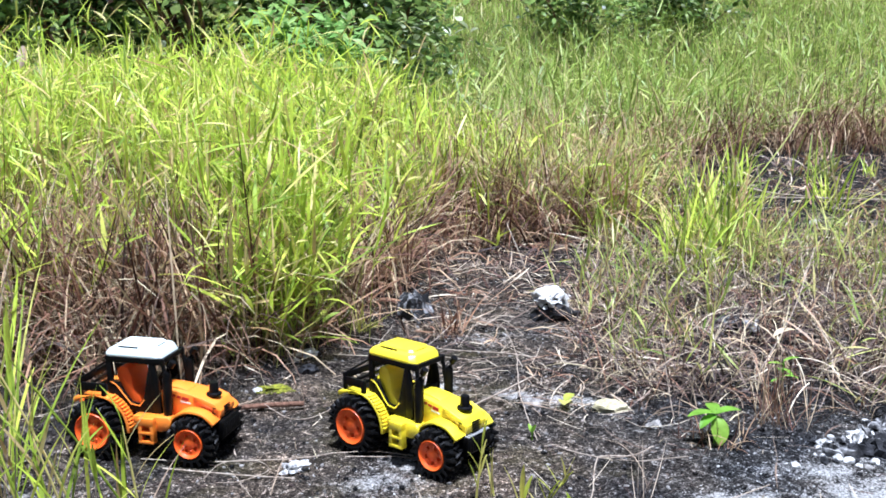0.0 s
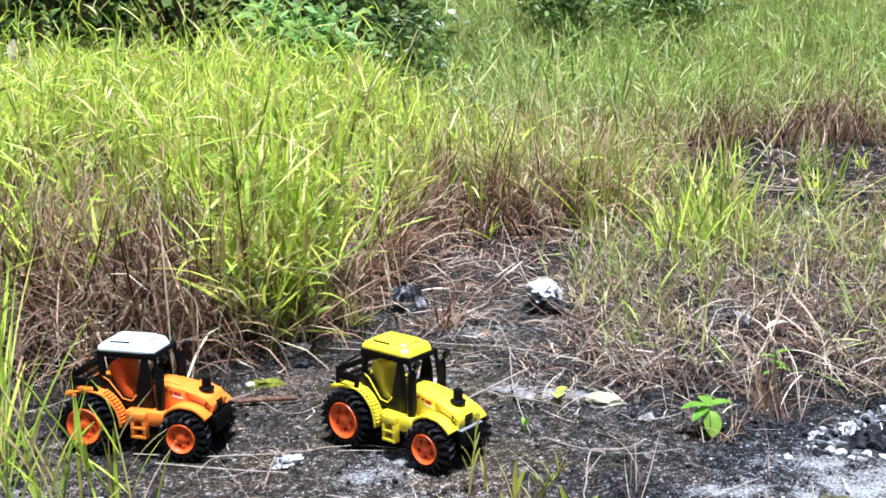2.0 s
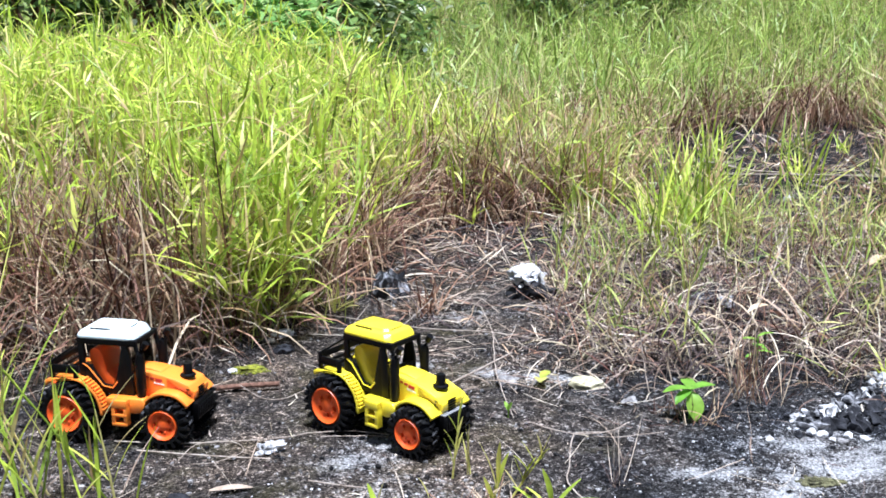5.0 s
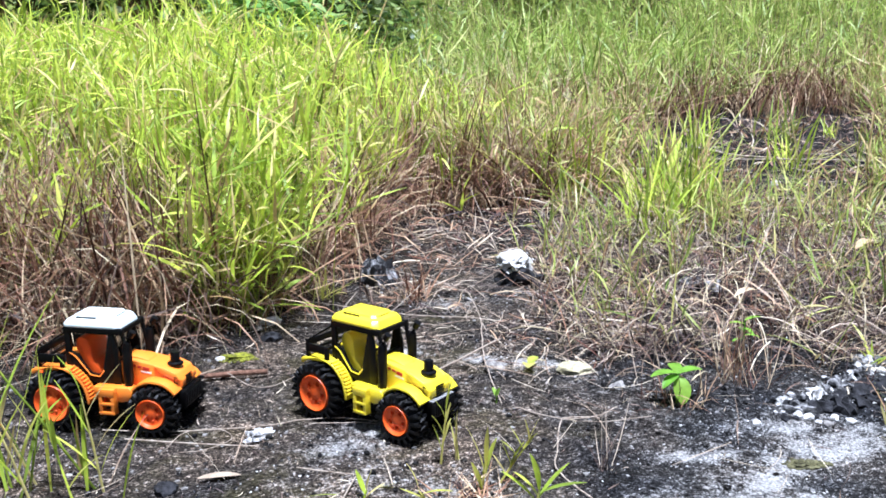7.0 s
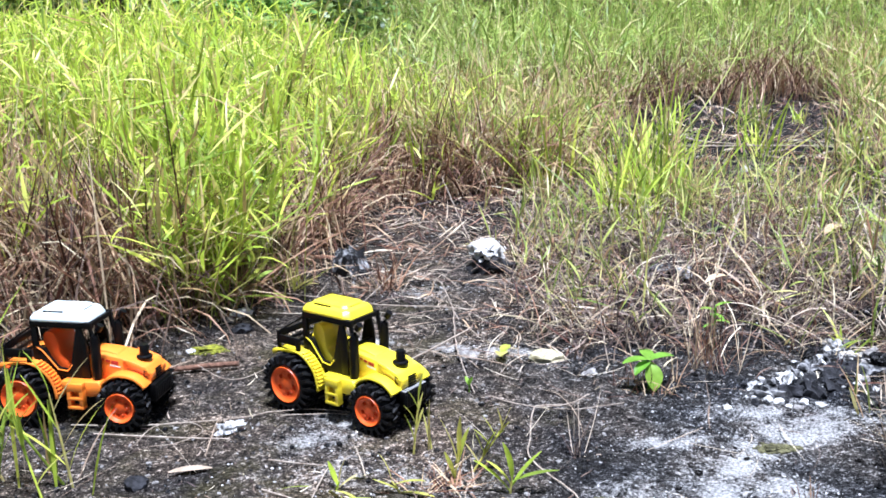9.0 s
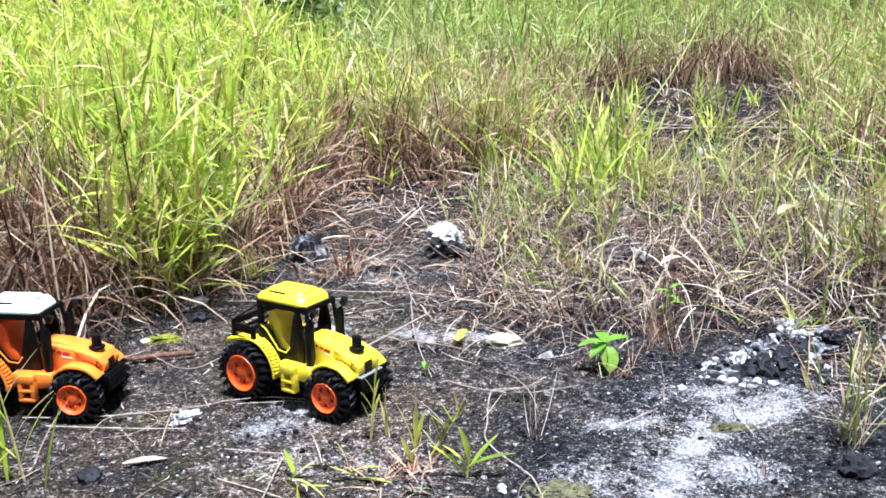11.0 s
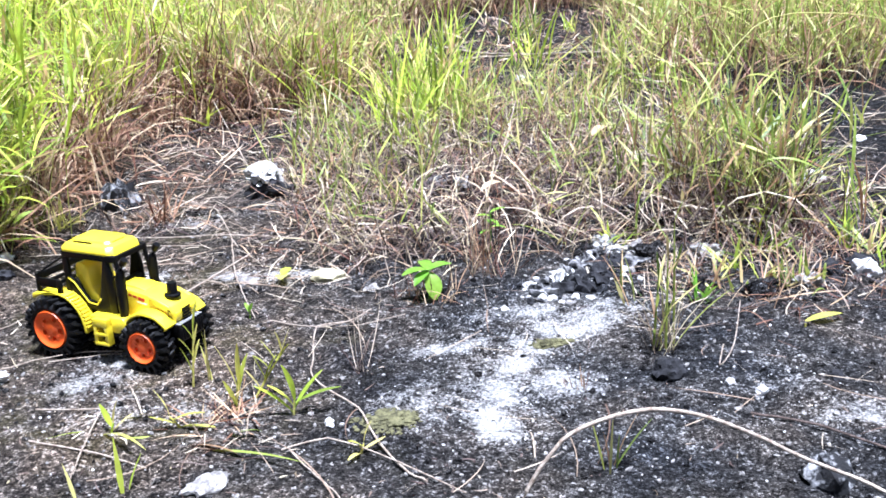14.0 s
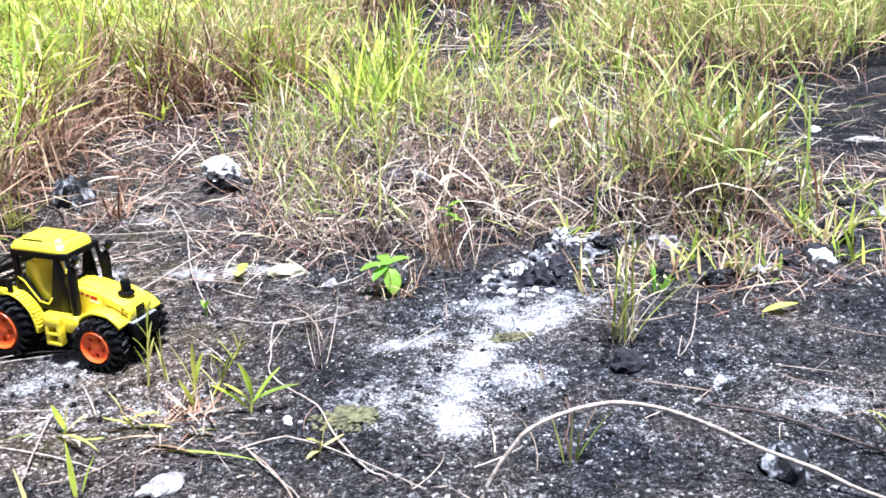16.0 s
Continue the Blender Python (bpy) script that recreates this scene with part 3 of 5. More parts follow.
    for s in (-1, 1):
        y = s * 0.034
        box(bm, -0.0285, -0.0245, y - 0.002, y + 0.002, 0.066, 0.0895, 0.0006)
        box(bm, -0.001, 0.004, y - 0.002, y + 0.002, 0.066, 0.0845, 0.0006)
        box(bm, -0.0265, 0.003, y - 0.0014, y + 0.0014, 0.0655, 0.070, 0.0005)
        box(bm, -0.0265, 0.003, y - 0.0014, y + 0.0014, 0.0755, 0.0848, 0.0005)
        tube(bm, [(-0.026, y, 0.0885), (0.002, s * 0.0235, 0.108)], 0.0012, 6)
    for z0, z1 in ((0.066, 0.070), (0.0735, 0.077), (0.081, 0.0885)):
        box(bm, -0.0285, -0.0262, -0.034, 0.034, z0, z1, 0.0005)
    part("rear_rack", bm, BLACK, t, "black slatted rack behind the cab")
    bm = bmesh.new()
    box(bm, -0.0245, -0.004, -0.031, 0.031, 0.0625, 0.0668, 0.0008)
    part("rack_floor", bm, BLACK, t)
    # hitch
    bm = bmesh.new()
    slab(bm, [(-0.02, 0.052), (-0.03, 0.056), (-0.036, 0.048), (-0.0365, 0.034), (-0.042, 0.03), (-0.042, 0.026), (-0.033, 0.027), (-0.02, 0.036)], -0.0075, 0.0075, 0.001)
    hitch = part("hitch", bm, BLACK, t)
    bm = bmesh.new()
    tube(bm, [(-0.0345, -0.01, 0.052), (-0.0345, 0.01, 0.052)], 0.0024, 10)
    part("hitch_pin", bm, RIM, hitch, "orange hitch pin")
    # the cab sits forward of the rear axle
    ahead = {"seat": 0.008, "steering_column": 0.012, "rear_post": 0.009, "front_post": 0.009, "windscreen_post": 0.009, "door_panel": 0.009, "roof_rail": 0.009, "door_rail": 0.009, "side_pipe": 0.016,
             "cross_bar": 0.009, "rear_rack": 0.009, "rack_floor": 0.009, "step": 0.0115, "side_sill": 0.008, "exhaust_cap": 0.006}
    for ob in t.children:
        ob.location.x += ahead.get(ob.name.split(".")[0], 0.0)
    roof.matrix_basis = Matrix.Translation((0.009, 0, 0)) @ Matrix.Diagonal((1.07, 1.0, 1.0, 1.0))
    for s in (-1, 1):
        wheel(t, 0, s, R, 0.025, 0.0206)
        wheel(t, BASE, s, Rf, 0.021, 0.0165)
    return t


tractor((-0.0745, 1.094, 0.0), -38.5, YELLOW, YELLOW, YELLOW, "yellow plastic toy tractor with orange rims and black cab frame")
tractor((-0.374, 1.088, 0.0), -13.3, ORANGE, WHITE, RIM, "orange plastic toy tractor with white roof and black cab frame")


# ---- grass ----
class Strips:
    """Gathers many thin blades into one mesh."""

    def __init__(self):
        self.v, self.f, self.n = [], [], 0

    def blades(self, base, azim, elev, length, width, droop, seg=5, stalk=0.25, wander=None):
        """Tapering blades from the points base: azim and elev (radians) of the start, droop how far the elevation falls to the tip."""
        base = np.asarray(base, float).reshape(-1, 3)
        n = len(base)
        azim, elev, length, width, droop = (np.broadcast_to(np.asarray(a, float), (n,)) for a in (azim, elev, length, width, droop))
        if wander is None:
            wander = np.zeros(n)
        side_turn = rng.uniform(-0.7, 0.7, n)
        p = base.copy()
        rows = []
        for i in range(seg + 1):
            s = i / seg
            e = elev - droop * s ** 1.4
            az = azim + wander * s
            d = np.stack([np.cos(az) * np.cos(e), np.sin(az) * np.cos(e), np.sin(e)], -1)
            if i:
                p = p + d * (length / seg)[:, None]
            side = np.stack([-np.sin(az), np.cos(az), np.zeros(n)], -1)
            up = np.cross(side, d)
            side = side * np.cos(side_turn)[:, None] + up * np.sin(side_turn)[:, None]
            w = width * (stalk + (1 - stalk) * min(1, s / 0.3)) * (1 - max(0, (s - 0.35) / 0.65) ** 1.6 * 0.96) * 0.5
            rows += [p - side * w[:, None], p + side * w[:, None]]
        v = np.stack(rows, 1)
        k = np.arange(n)[:, None] * (2 * (seg + 1)) + self.n
        for i in range(seg):
            self.f.append(np.concatenate([k + 2 * i, k + 2 * i + 1, k + 2 * i + 3, k + 2 * i + 2], 1))
        self.v.append(v.reshape(-1, 3))
        self.n += v.shape[0] * v.shape[1]
        return p

    def object(self, name, mat, parent=None):
        v, f = np.concatenate(self.v), np.concatenate(self.f)
        me = bpy.data.meshes.new(name)
        me.vertices.add(len(v))
        me.vertices.foreach_set("co", v.reshape(-1).astype(np.float32))
        me.loops.add(len(f) * 4)
        me.loops.foreach_set("vertex_index", f.reshape(-1).astype(np.int32))
        me.polygons.add(len(f))
        me.polygons.foreach_set("loop_start", np.arange(0, len(f) * 4, 4, dtype=np.int32))
        me.update(calc_edges=True)
        me.validate()
        me.materials.append(mat)
        me.shade_smooth()
        ob = new(name, me)
        ob.parent = parent
        return ob


def inside(x, y, poly):
    hit = np.zeros(len(x), bool)
    for (x0, y0), (x1, y1) in zip(poly, poly[1:] + poly[:1]):
        cross = ((y0 > y) != (y1 > y)) & (x < (x1 - x0) * (y - y0) / ((y1 - y0) or 1e-9) + x0)
        hit ^= cross
    return hit


def scatter(poly, per_m2, clump=0.0, patch=0.12, seed=1):
    """Random places in a polygon; clump from 0 to 1 draws them together into tufts."""
    xs, ys = [p[0] for p in poly], [p[1] for p in poly]
    n = int((max(xs) - min(xs)) * (max(ys) - min(ys)) * per_m2)
    x, y = rng.uniform(min(xs), max(xs), n), rng.uniform(min(ys), max(ys), n)
    edge = 0.045
    keep = inside(x + rng.normal(0, edge, n), y + rng.normal(0, edge, n), poly)
    if clump:
        keep &= rng.uniform(0, 1, n) < np.clip(1 - clump + clump * 1.9 * (0.5 + lumps(x, y, patch, seed)), 0, 1)
    x, y = x[keep], y[keep]
    return np.stack([x, y, height(x, y) - 0.004], -1)


def tallgrass(stems, leaves, base, h, leaf_len, leaf_w, per=6, lean=0.25, seg=5, low=0.15):
    """Culms with leaves up their length. base: places; h: heights."""
    n = len(base)
    az, tilt = rng.uniform(0, math.tau, n), np.abs(rng.normal(0, lean, n))
    bend = rng.uniform(0.1, 0.6, n)
    elev = math.pi / 2 - tilt
    stems.blades(base, az, elev, h, 0.0016, bend, seg=4, stalk=1.0)
    for k in range(per):
        s = rng.uniform(low, 0.97, n)
        e = elev - bend * s ** 1.4 * 0.6
        d = np.stack([np.cos(az) * np.cos(e), np.sin(az) * np.cos(e), np.sin(e)], -1)
        p = base + d * (h * s)[:, None]
        leaves.blades(p, rng.uniform(0, math.tau, n), rng.uniform(0.2, 1.5, n), leaf_len * rng.uniform(0.4, 1.45, n), leaf_w * rng.uniform(0.4, 1.7, n),
                      rng.uniform(-0.3, 1.0, n) * rng.uniform(0.3, 1.3, n), seg=seg, wander=rng.normal(0, 0.4, n))


def stuff(ob, label, category):
    return tagged(ob, label, category, kind="stuff")


STAND = [(-1.3, 1.35), (-0.64, 1.42), (-0.53, 1.41), (-0.42, 1.46), (-0.28, 1.40), (-0.24, 1.54), (-0.16, 1.64), (-0.16, 1.96), (-0.12, 2.2), (0.0, 2.26), (0.15, 2.27), (0.36, 2.33), (0.46, 2.35), (0.55, 2.6), (0.7, 3.05), (0.7, 3.4), (-1.6, 3.4)]
BACK = [(0.7, 3.25), (0.93, 3.75), (1.34, 4.1), (1.9, 4.3), (3.2, 4.3), (5, 6), (5, 9), (-4, 9), (-3.2, 3.3), (0.7, 3.3)]
RIGHT = [(1.02, 1.9), (1.25, 1.86), (1.5, 1.95), (1.9, 2.15), (2.6, 2.6), (3.3, 4.3), (1.9, 4.3), (1.6, 3.3), (1.35, 2.6), (1.1, 2.3)]
MID = [(0.2, 1.3), (0.19, 1.5), (0.29, 1.86), (0.36, 2.2), (0.58, 2.42), (0.79, 2.2), (1.0, 1.95), (0.95, 1.6), (0.88, 1.22), (0.78, 1.16), (0.64, 1.2), (0.5, 1.22), (0.37, 1.24), (0.3, 1.16)]
TUFT = [(0.72, 1.2), (0.78, 1.15), (0.9, 1.2), (0.98, 1.4), (0.95, 1.7), (0.8, 1.65), (0.74, 1.4)]

green_stem, green_leaf, dry_leaf, tan_leaf = Strips(), Strips(), Strips(), Strips()
b = scatter(STAND, 2500, 0.95, 0.17, 21)

# withered patches: x, y, reach across, reach along
WITHERED = [(-0.4, 1.45, 0.1, 0.18), (-0.56, 1.5, 0.14, 0.2), (-0.13, 2.1, 0.07, 0.25), (0.16, 2.36, 0.24, 0.14), (-0.72, 1.48, 0.15, 0.15)]
bare = np.zeros(len(b))
for x, y, rx, ry in WITHERED:
    bare = np.maximum(bare, np.exp(-(((b[:, 0] - x) / rx) ** 2 + ((b[:, 1] - y) / ry) ** 2)))
b = b[(b[:, 1] < 3.3) & (rng.uniform(0, 1, len(b)) > bare * np.where(b[:, 1] < 1.75, 1.05, 0.6))]
left = np.clip((0.1 - b[:, 0]) / 0.4, 0, 1)
tall = (0.19 + 0.19 * left) * rng.uniform(0.6, 1.2, len(b)) * np.where(rng.uniform(0, 1, len(b)) < 0.12, 1.35, 1.0)
pale_leaf = Strips()
fade = b[:, 0] + 0.25 * lumps(b[:, 0], b[:, 1], 0.3, 61) > 0.02
tallgrass(green_stem, green_leaf, b[~fade], tall[~fade], 0.072, 0.0039, 12, 0.24, seg=4, low=0.4)
tallgrass(green_stem, pale_leaf, b[fade], tall[fade], 0.066, 0.0034, 9, 0.26, seg=4, low=0.4)
stuff(pale_leaf.object("pale_tall_grass", FIELD), "paler green and straw-coloured tall grass", "grass")
b = scatter(STAND, 1500, 0.5, 0.15, 62)
dry_leaf.blades(b, rng.uniform(0, math.tau, len(b)), rng.uniform(1.0, 1.57, len(b)), rng.uniform(0.14, 0.4, len(b)), rng.uniform(0.0012, 0.0034, len(b)), rng.uniform(0.0, 1.4, len(b)), wander=rng.normal(0, 0.4, len(b)))
b = scatter(STAND, 3600, 0.6, 0.2, 22)
dry_leaf.blades(b, rng.uniform(0, math.tau, len(b)), rng.uniform(0.8, 1.55, len(b)), rng.uniform(0.1, 0.27, len(b)), rng.uniform(0.002, 0.0045, len(b)), rng.uniform(0.2, 2.6, len(b)), wander=rng.normal(0, 0.5, len(b)))
# a fringe of withered blades hangs over the front edge
fringe = [(-1.3, 1.33), (-0.64, 1.38), (-0.42, 1.42), (-0.28, 1.36), (-0.2, 1.52), (-0.1, 1.62), (-0.1, 1.95), (0.0, 2.16), (0.4, 2.2), (0.5, 2.4), (0.3, 2.5), (-0.1, 2.4), (-0.3, 1.8), (-0.5, 1.6), (-1.3, 1.6)]
b = scatter(fringe, 7500, 0.5, 0.1, 23)
dry_leaf.blades(b, rng.uniform(0, math.tau, len(b)), rng.uniform(0.6, 1.55, len(b)), rng.uniform(0.07, 0.25, len(b)), rng.uniform(0.0016, 0.0042, len(b)), rng.uniform(0.3, 3.0, len(b)), wander=rng.normal(0, 0.6, len(b)))
for x, y, rx, ry in WITHERED:
    n = int((15000 if y < 1.7 else 5500) * rx * ry * 3)
    px, py = rng.normal(x, rx * 0.6, n), rng.normal(y, ry * 0.6, n)
    c = np.stack([px, py, height(px, py) - 0.004], -1)
    for strips, q in ((dry_leaf, c[:int(n * 0.6)]), (tan_leaf, c[int(n * 0.6):])):
        m = len(q)
        strips.blades(q, rng.uniform(0, math.tau, m), rng.uniform(0.9, 1.55, m), rng.uniform(0.12, 0.34, m), rng.uniform(0.0014, 0.0042, m), rng.uniform(0.0, 2.2, m), wander=rng.normal(0, 0.5, m))
# a curtain of tall dead blades along the front of the stand
for x0, x1, y0, y1, n in ((-0.95, -0.3, 1.4, 1.56, 1500), (-0.16, -0.06, 1.75, 2.25, 260), (-0.05, 0.45, 2.26, 2.42, 700)):
    px, py = rng.uniform(x0, x1, n), rng.uniform(y0, y1, n)
    c = np.stack([px, py, height(px, py) - 0.004], -1)
    dry_leaf.blades(c, rng.uniform(0, math.tau, n), rng.uniform(1.0, 1.55, n), rng.uniform(0.13, 0.3, n), rng.uniform(0.0014, 0.0036, n), rng.uniform(0.1, 2.6, n), wander=rng.normal(0, 0.5, n))
# fresh tufts that reach down to the soil
for x, y, n, spread_r, hh in ((-0.255, 1.42, 45, 0.03, 0.25), (-0.22, 1.5, 55, 0.04, 0.28), (-0.26, 1.58, 50, 0.05, 0.3), (-0.63, 1.42, 50, 0.05, 0.24), (-0.09, 2.15, 30, 0.03, 0.2)):
    px, py = rng.normal(x, spread_r, n), rng.normal(y, spread_r, n)
    tallgrass(green_stem, green_leaf, np.stack([px, py, height(px, py) - 0.004], -1), hh * rng.uniform(0.5, 1.1, n), 0.09, 0.0044, 8, 0.2, low=0.1 if y < 1.45 else 0.42)
b = scatter(fringe, 200, 0.9, 0.12, 24)
tallgrass(green_stem, green_leaf, b, rng.uniform(0.08, 0.22, len(b)), 0.09, 0.0045, 5, 0.3)
stuff(green_leaf.object("tall_grass", GREEN), "tall bright yellow-green grass leaves in a dense stand", "grass")
stuff(green_stem.object("grass_stalks", FIELD), "thin green-brown stalks of the tall grass", "grass")
stuff(tan_leaf.object("tan_grass", THATCH), "straw-yellow dead grass mixed into the stand", "dry grass")
stuff(dry_leaf.object("withered_grass", DRY), "withered brown and tan grass at the foot of the stand", "dry grass")

fs, fl, fd, fr = Strips(), Strips(), Strips(), Strips()
for poly, per, hh, leaves in ((BACK, 480, 0.3, fl), (RIGHT, 900, 0.26, fr)):
    b = scatter(poly, per, 0.5, 0.3, 31)
    tallgrass(fs, leaves, b, hh * rng.uniform(0.6, 1.25, len(b)), 0.14 if leaves is fl else 0.1, 0.0048 if leaves is fl else 0.0034, 6 if leaves is fl else 8, 0.3, seg=4, low=0.2)
    b = scatter(poly, per * 0.8, 0.6, 0.25, 32)
    fd.blades(b, rng.uniform(0, math.tau, len(b)), rng.uniform(0.8, 1.55, len(b)), rng.uniform(0.12, 0.32, len(b)), 0.004, rng.uniform(0.1, 2.2, len(b)))
stuff(fr.object("pale_grass", FIELD), "pale green and straw-coloured grass beside bare soil", "grass")
front = [(0.66, 3.0), (0.93, 3.5), (1.34, 3.8), (1.9, 4.1), (2.6, 4.3), (2.2, 4.7), (1.2, 4.3), (0.7, 3.6)]
b = scatter(front, 2300, 0.9, 0.22, 33)
fd.blades(b, rng.uniform(0, math.tau, len(b)), rng.uniform(1.0, 1.56, len(b)), rng.uniform(0.12, 0.42, len(b)), rng.uniform(0.002, 0.0045, len(b)), rng.uniform(0.1, 1.5, len(b)))
stuff(fl.object("field_grass", FAR), "green and straw-coloured grass of the field behind", "grass")
stuff(fs.object("field_stalks", DRY), "thin brown stalks in the field grass", "grass")
stuff(fd.object("field_dry_grass", DRY), "reddish-brown dry grass at the foot of the field", "dry grass")

ms, ml, md, rusty, thatch = Strips(), Strips(), Strips(), Strips(), Strips()
b = scatter(MID, 1000, 1.0, 0.14, 41)
b = b[rng.uniform(0, 1, len(b)) < np.clip((b[:, 1] - 1.22) / 0.75, 0.3, 1)]
tallgrass(ms, ml, b, rng.uniform(0.04, 0.17, len(b)), 0.07, 0.0022, 6, 0.55, low=0.15)
n = 420
px, py = rng.normal(0.83, 0.05, n), rng.normal(1.25, 0.07, n)
c = np.stack([px, py, height(px, py) - 0.004], -1)
md.blades(c, rng.uniform(0, math.tau, n), rng.uniform(0.8, 1.5, n), rng.uniform(0.07, 0.2, n), rng.uniform(0.0014, 0.003, n), rng.uniform(0.2, 2.6, n), wander=rng.normal(0, 0.5, n))
tallgrass(ms, ml, c[:110], rng.uniform(0.08, 0.24, 110), 0.085, 0.003, 5, 0.45, low=0.2)
b = scatter(TUFT, 4600, 0.5, 0.1, 44)
md.blades(b, rng.uniform(0, math.tau, len(b)), rng.uniform(0.7, 1.5, len(b)), rng.uniform(0.07, 0.24, len(b)), rng.uniform(0.0014, 0.003, len(b)), rng.uniform(0.2, 2.4, len(b)), wander=rng.normal(0, 0.5, len(b)))
b = scatter(TUFT, 1500, 0.5, 0.1, 42)
tallgrass(ms, ml, b, rng.uniform(0.07, 0.24, len(b)), 0.07, 0.0027, 4, 0.48, low=0.25)
for strips, per, seed in ((md, 7000, 43), (rusty, 4800, 45), (thatch, 3600, 47)):
    b = scatter(MID, per, 0.75, 0.1, seed)
    strips.blades(b, rng.uniform(0, math.tau, len(b)), rng.uniform(0.0, 1.0, len(b)) ** 1.6 * 1.35, rng.uniform(0.03, 0.13, len(b)), rng.uniform(0.0009, 0.0026, len(b)), rng.uniform(0.1, 1.8, len(b)), wander=rng.normal(0, 0.7, len(b)))
b = scatter(MID, 2600, 0.8, 0.09, 46)
n = len(b)
thatch.blades(b, rng.uniform(0, math.tau, n), rng.uniform(0.5, 1.45, n), rng.uniform(0.05, 0.16, n), rng.uniform(0.0009, 0.0024, n), rng.uniform(0.4, 2.4, n), wander=rng.normal(0, 0.8, n))
stuff(ml.object("short_grass", FIELD), "thin green and yellowish grass in the tangled patch", "grass")
stuff(ms.object("short_stalks", DRY), "brown stalks of the thin grass", "grass")
stuff(rusty.object("rusty_tangle", DRY), "rusty and tan dry grass lying over the soil", "dry grass")
stuff(thatch.object("straw_thatch", THATCH), "straw-yellow and tan dry grass standing and leaning", "dry grass")
stuff(md.object("dry_tangle", TANGLE), "tangled dry brown grass lying over the soil", "dry grass")

# crumpled dead leaves and short stalks lying over the soil behind the toys and under the edge of the stand
OPEN = [(-0.34, 1.36), (-0.22, 1.4), (-0.06, 1.36), (0.1, 1.3), (0.28, 1.22), (0.3, 1.7), (0.42, 2.2), (0.3, 2.35), (-0.1, 2.3), (-0.22, 1.7)]
CLEAR = [(0.62, 2.3), (0.8, 3.3), (1.4, 3.9), (2.0, 4.2), (1.9, 3.3), (1.5, 2.4), (1.1, 1.8), (0.95, 2.0)]
STONY = [(0.5, 0.9), (0.6, 1.22), (0.8, 1.2), (1.2, 1.4), (1.25, 1.0), (0.9, 0.88), (0.7, 0.88)]
SKIRT = [(-1.2, 1.28), (-0.5, 1.34), (-0.3, 1.3), (-0.2, 1.4), (-0.24, 1.6), (-0.5, 1.6), (-1.2, 1.6)]
litter, dead = Strips(), Strips()
for poly, per, grow in ((OPEN, 5200, 1.0), (SKIRT, 5000, 1.0), (STONY, 7500, 0.7), (CLEAR, 1100, 1.7)):
    for strips, share in ((litter, 0.55), (dead, 0.45)):
        b = scatter(poly, per * share, 0.95, 0.08 * grow, 53)
        b = b[(np.hypot(b[:, 0] - 0.18, b[:, 1] - 1.585) > 0.05) & (np.hypot(b[:, 0] + 0.044, b[:, 1] - 1.585) > 0.055)]
        b[:, 2] += rng.uniform(0.002, 0.022, len(b)) * grow
        n = len(b)
        strips.blades(b, rng.uniform(0, math.tau, n), rng.normal(0.1, 0.3, n), grow * rng.uniform(0.015, 0.085, n), grow * rng.uniform(0.0007, 0.0034, n) , rng.uniform(-0.4, 1.2, n), seg=5, stalk=0.6, wander=rng.normal(0, 0.9, n))
stuff(litter.object("leaf_litter", TANGLE), "greyish-brown dead grass leaves lying on damp soil", "leaf litter")
stuff(dead.object("rusty_litter", DRY), "rusty and tan dead grass leaves lying on damp soil", "leaf litter")

# crumbs of dead leaf and bark, a few millimetres long, over all the open soil
NEAR = [(-0.75, 0.6), (-0.7, 1.4), (-0.2, 1.45), (0.2, 1.35), (0.6, 1.25), (1.15, 1.4), (1.1, 0.6)]
pale, brown = Strips(), Strips()
for strips, per in ((pale, 700), (brown, 5200)):
    b = scatter(NEAR, per, 0.95, 0.07, 54)
    b = b[rng.uniform(0, 1, len(b)) < np.clip(1.15 - b[:, 0] * 1.9, 0.15, 1)]
    b[:, 2] += rng.uniform(0.003, 0.006, len(b))
    n = len(b)
    size = 0.0025 + 0.016 * rng.uniform(0, 1, n) ** 3
    strips.blades(b, rng.uniform(0, math.tau, n), rng.normal(0.1, 0.3, n), size, rng.uniform(0.0005, 0.002, n), rng.uniform(-0.5, 1.0, n), seg=3, stalk=0.8, wander=rng.normal(0, 1.0, n))
stuff(pale.object("pale_flakes", THATCH), "small pale flakes of dead leaf on the soil", "leaf litter")
stuff(brown.object("brown_crumbs", TANGLE), "small brown crumbs of dead leaf on the soil", "leaf litter")

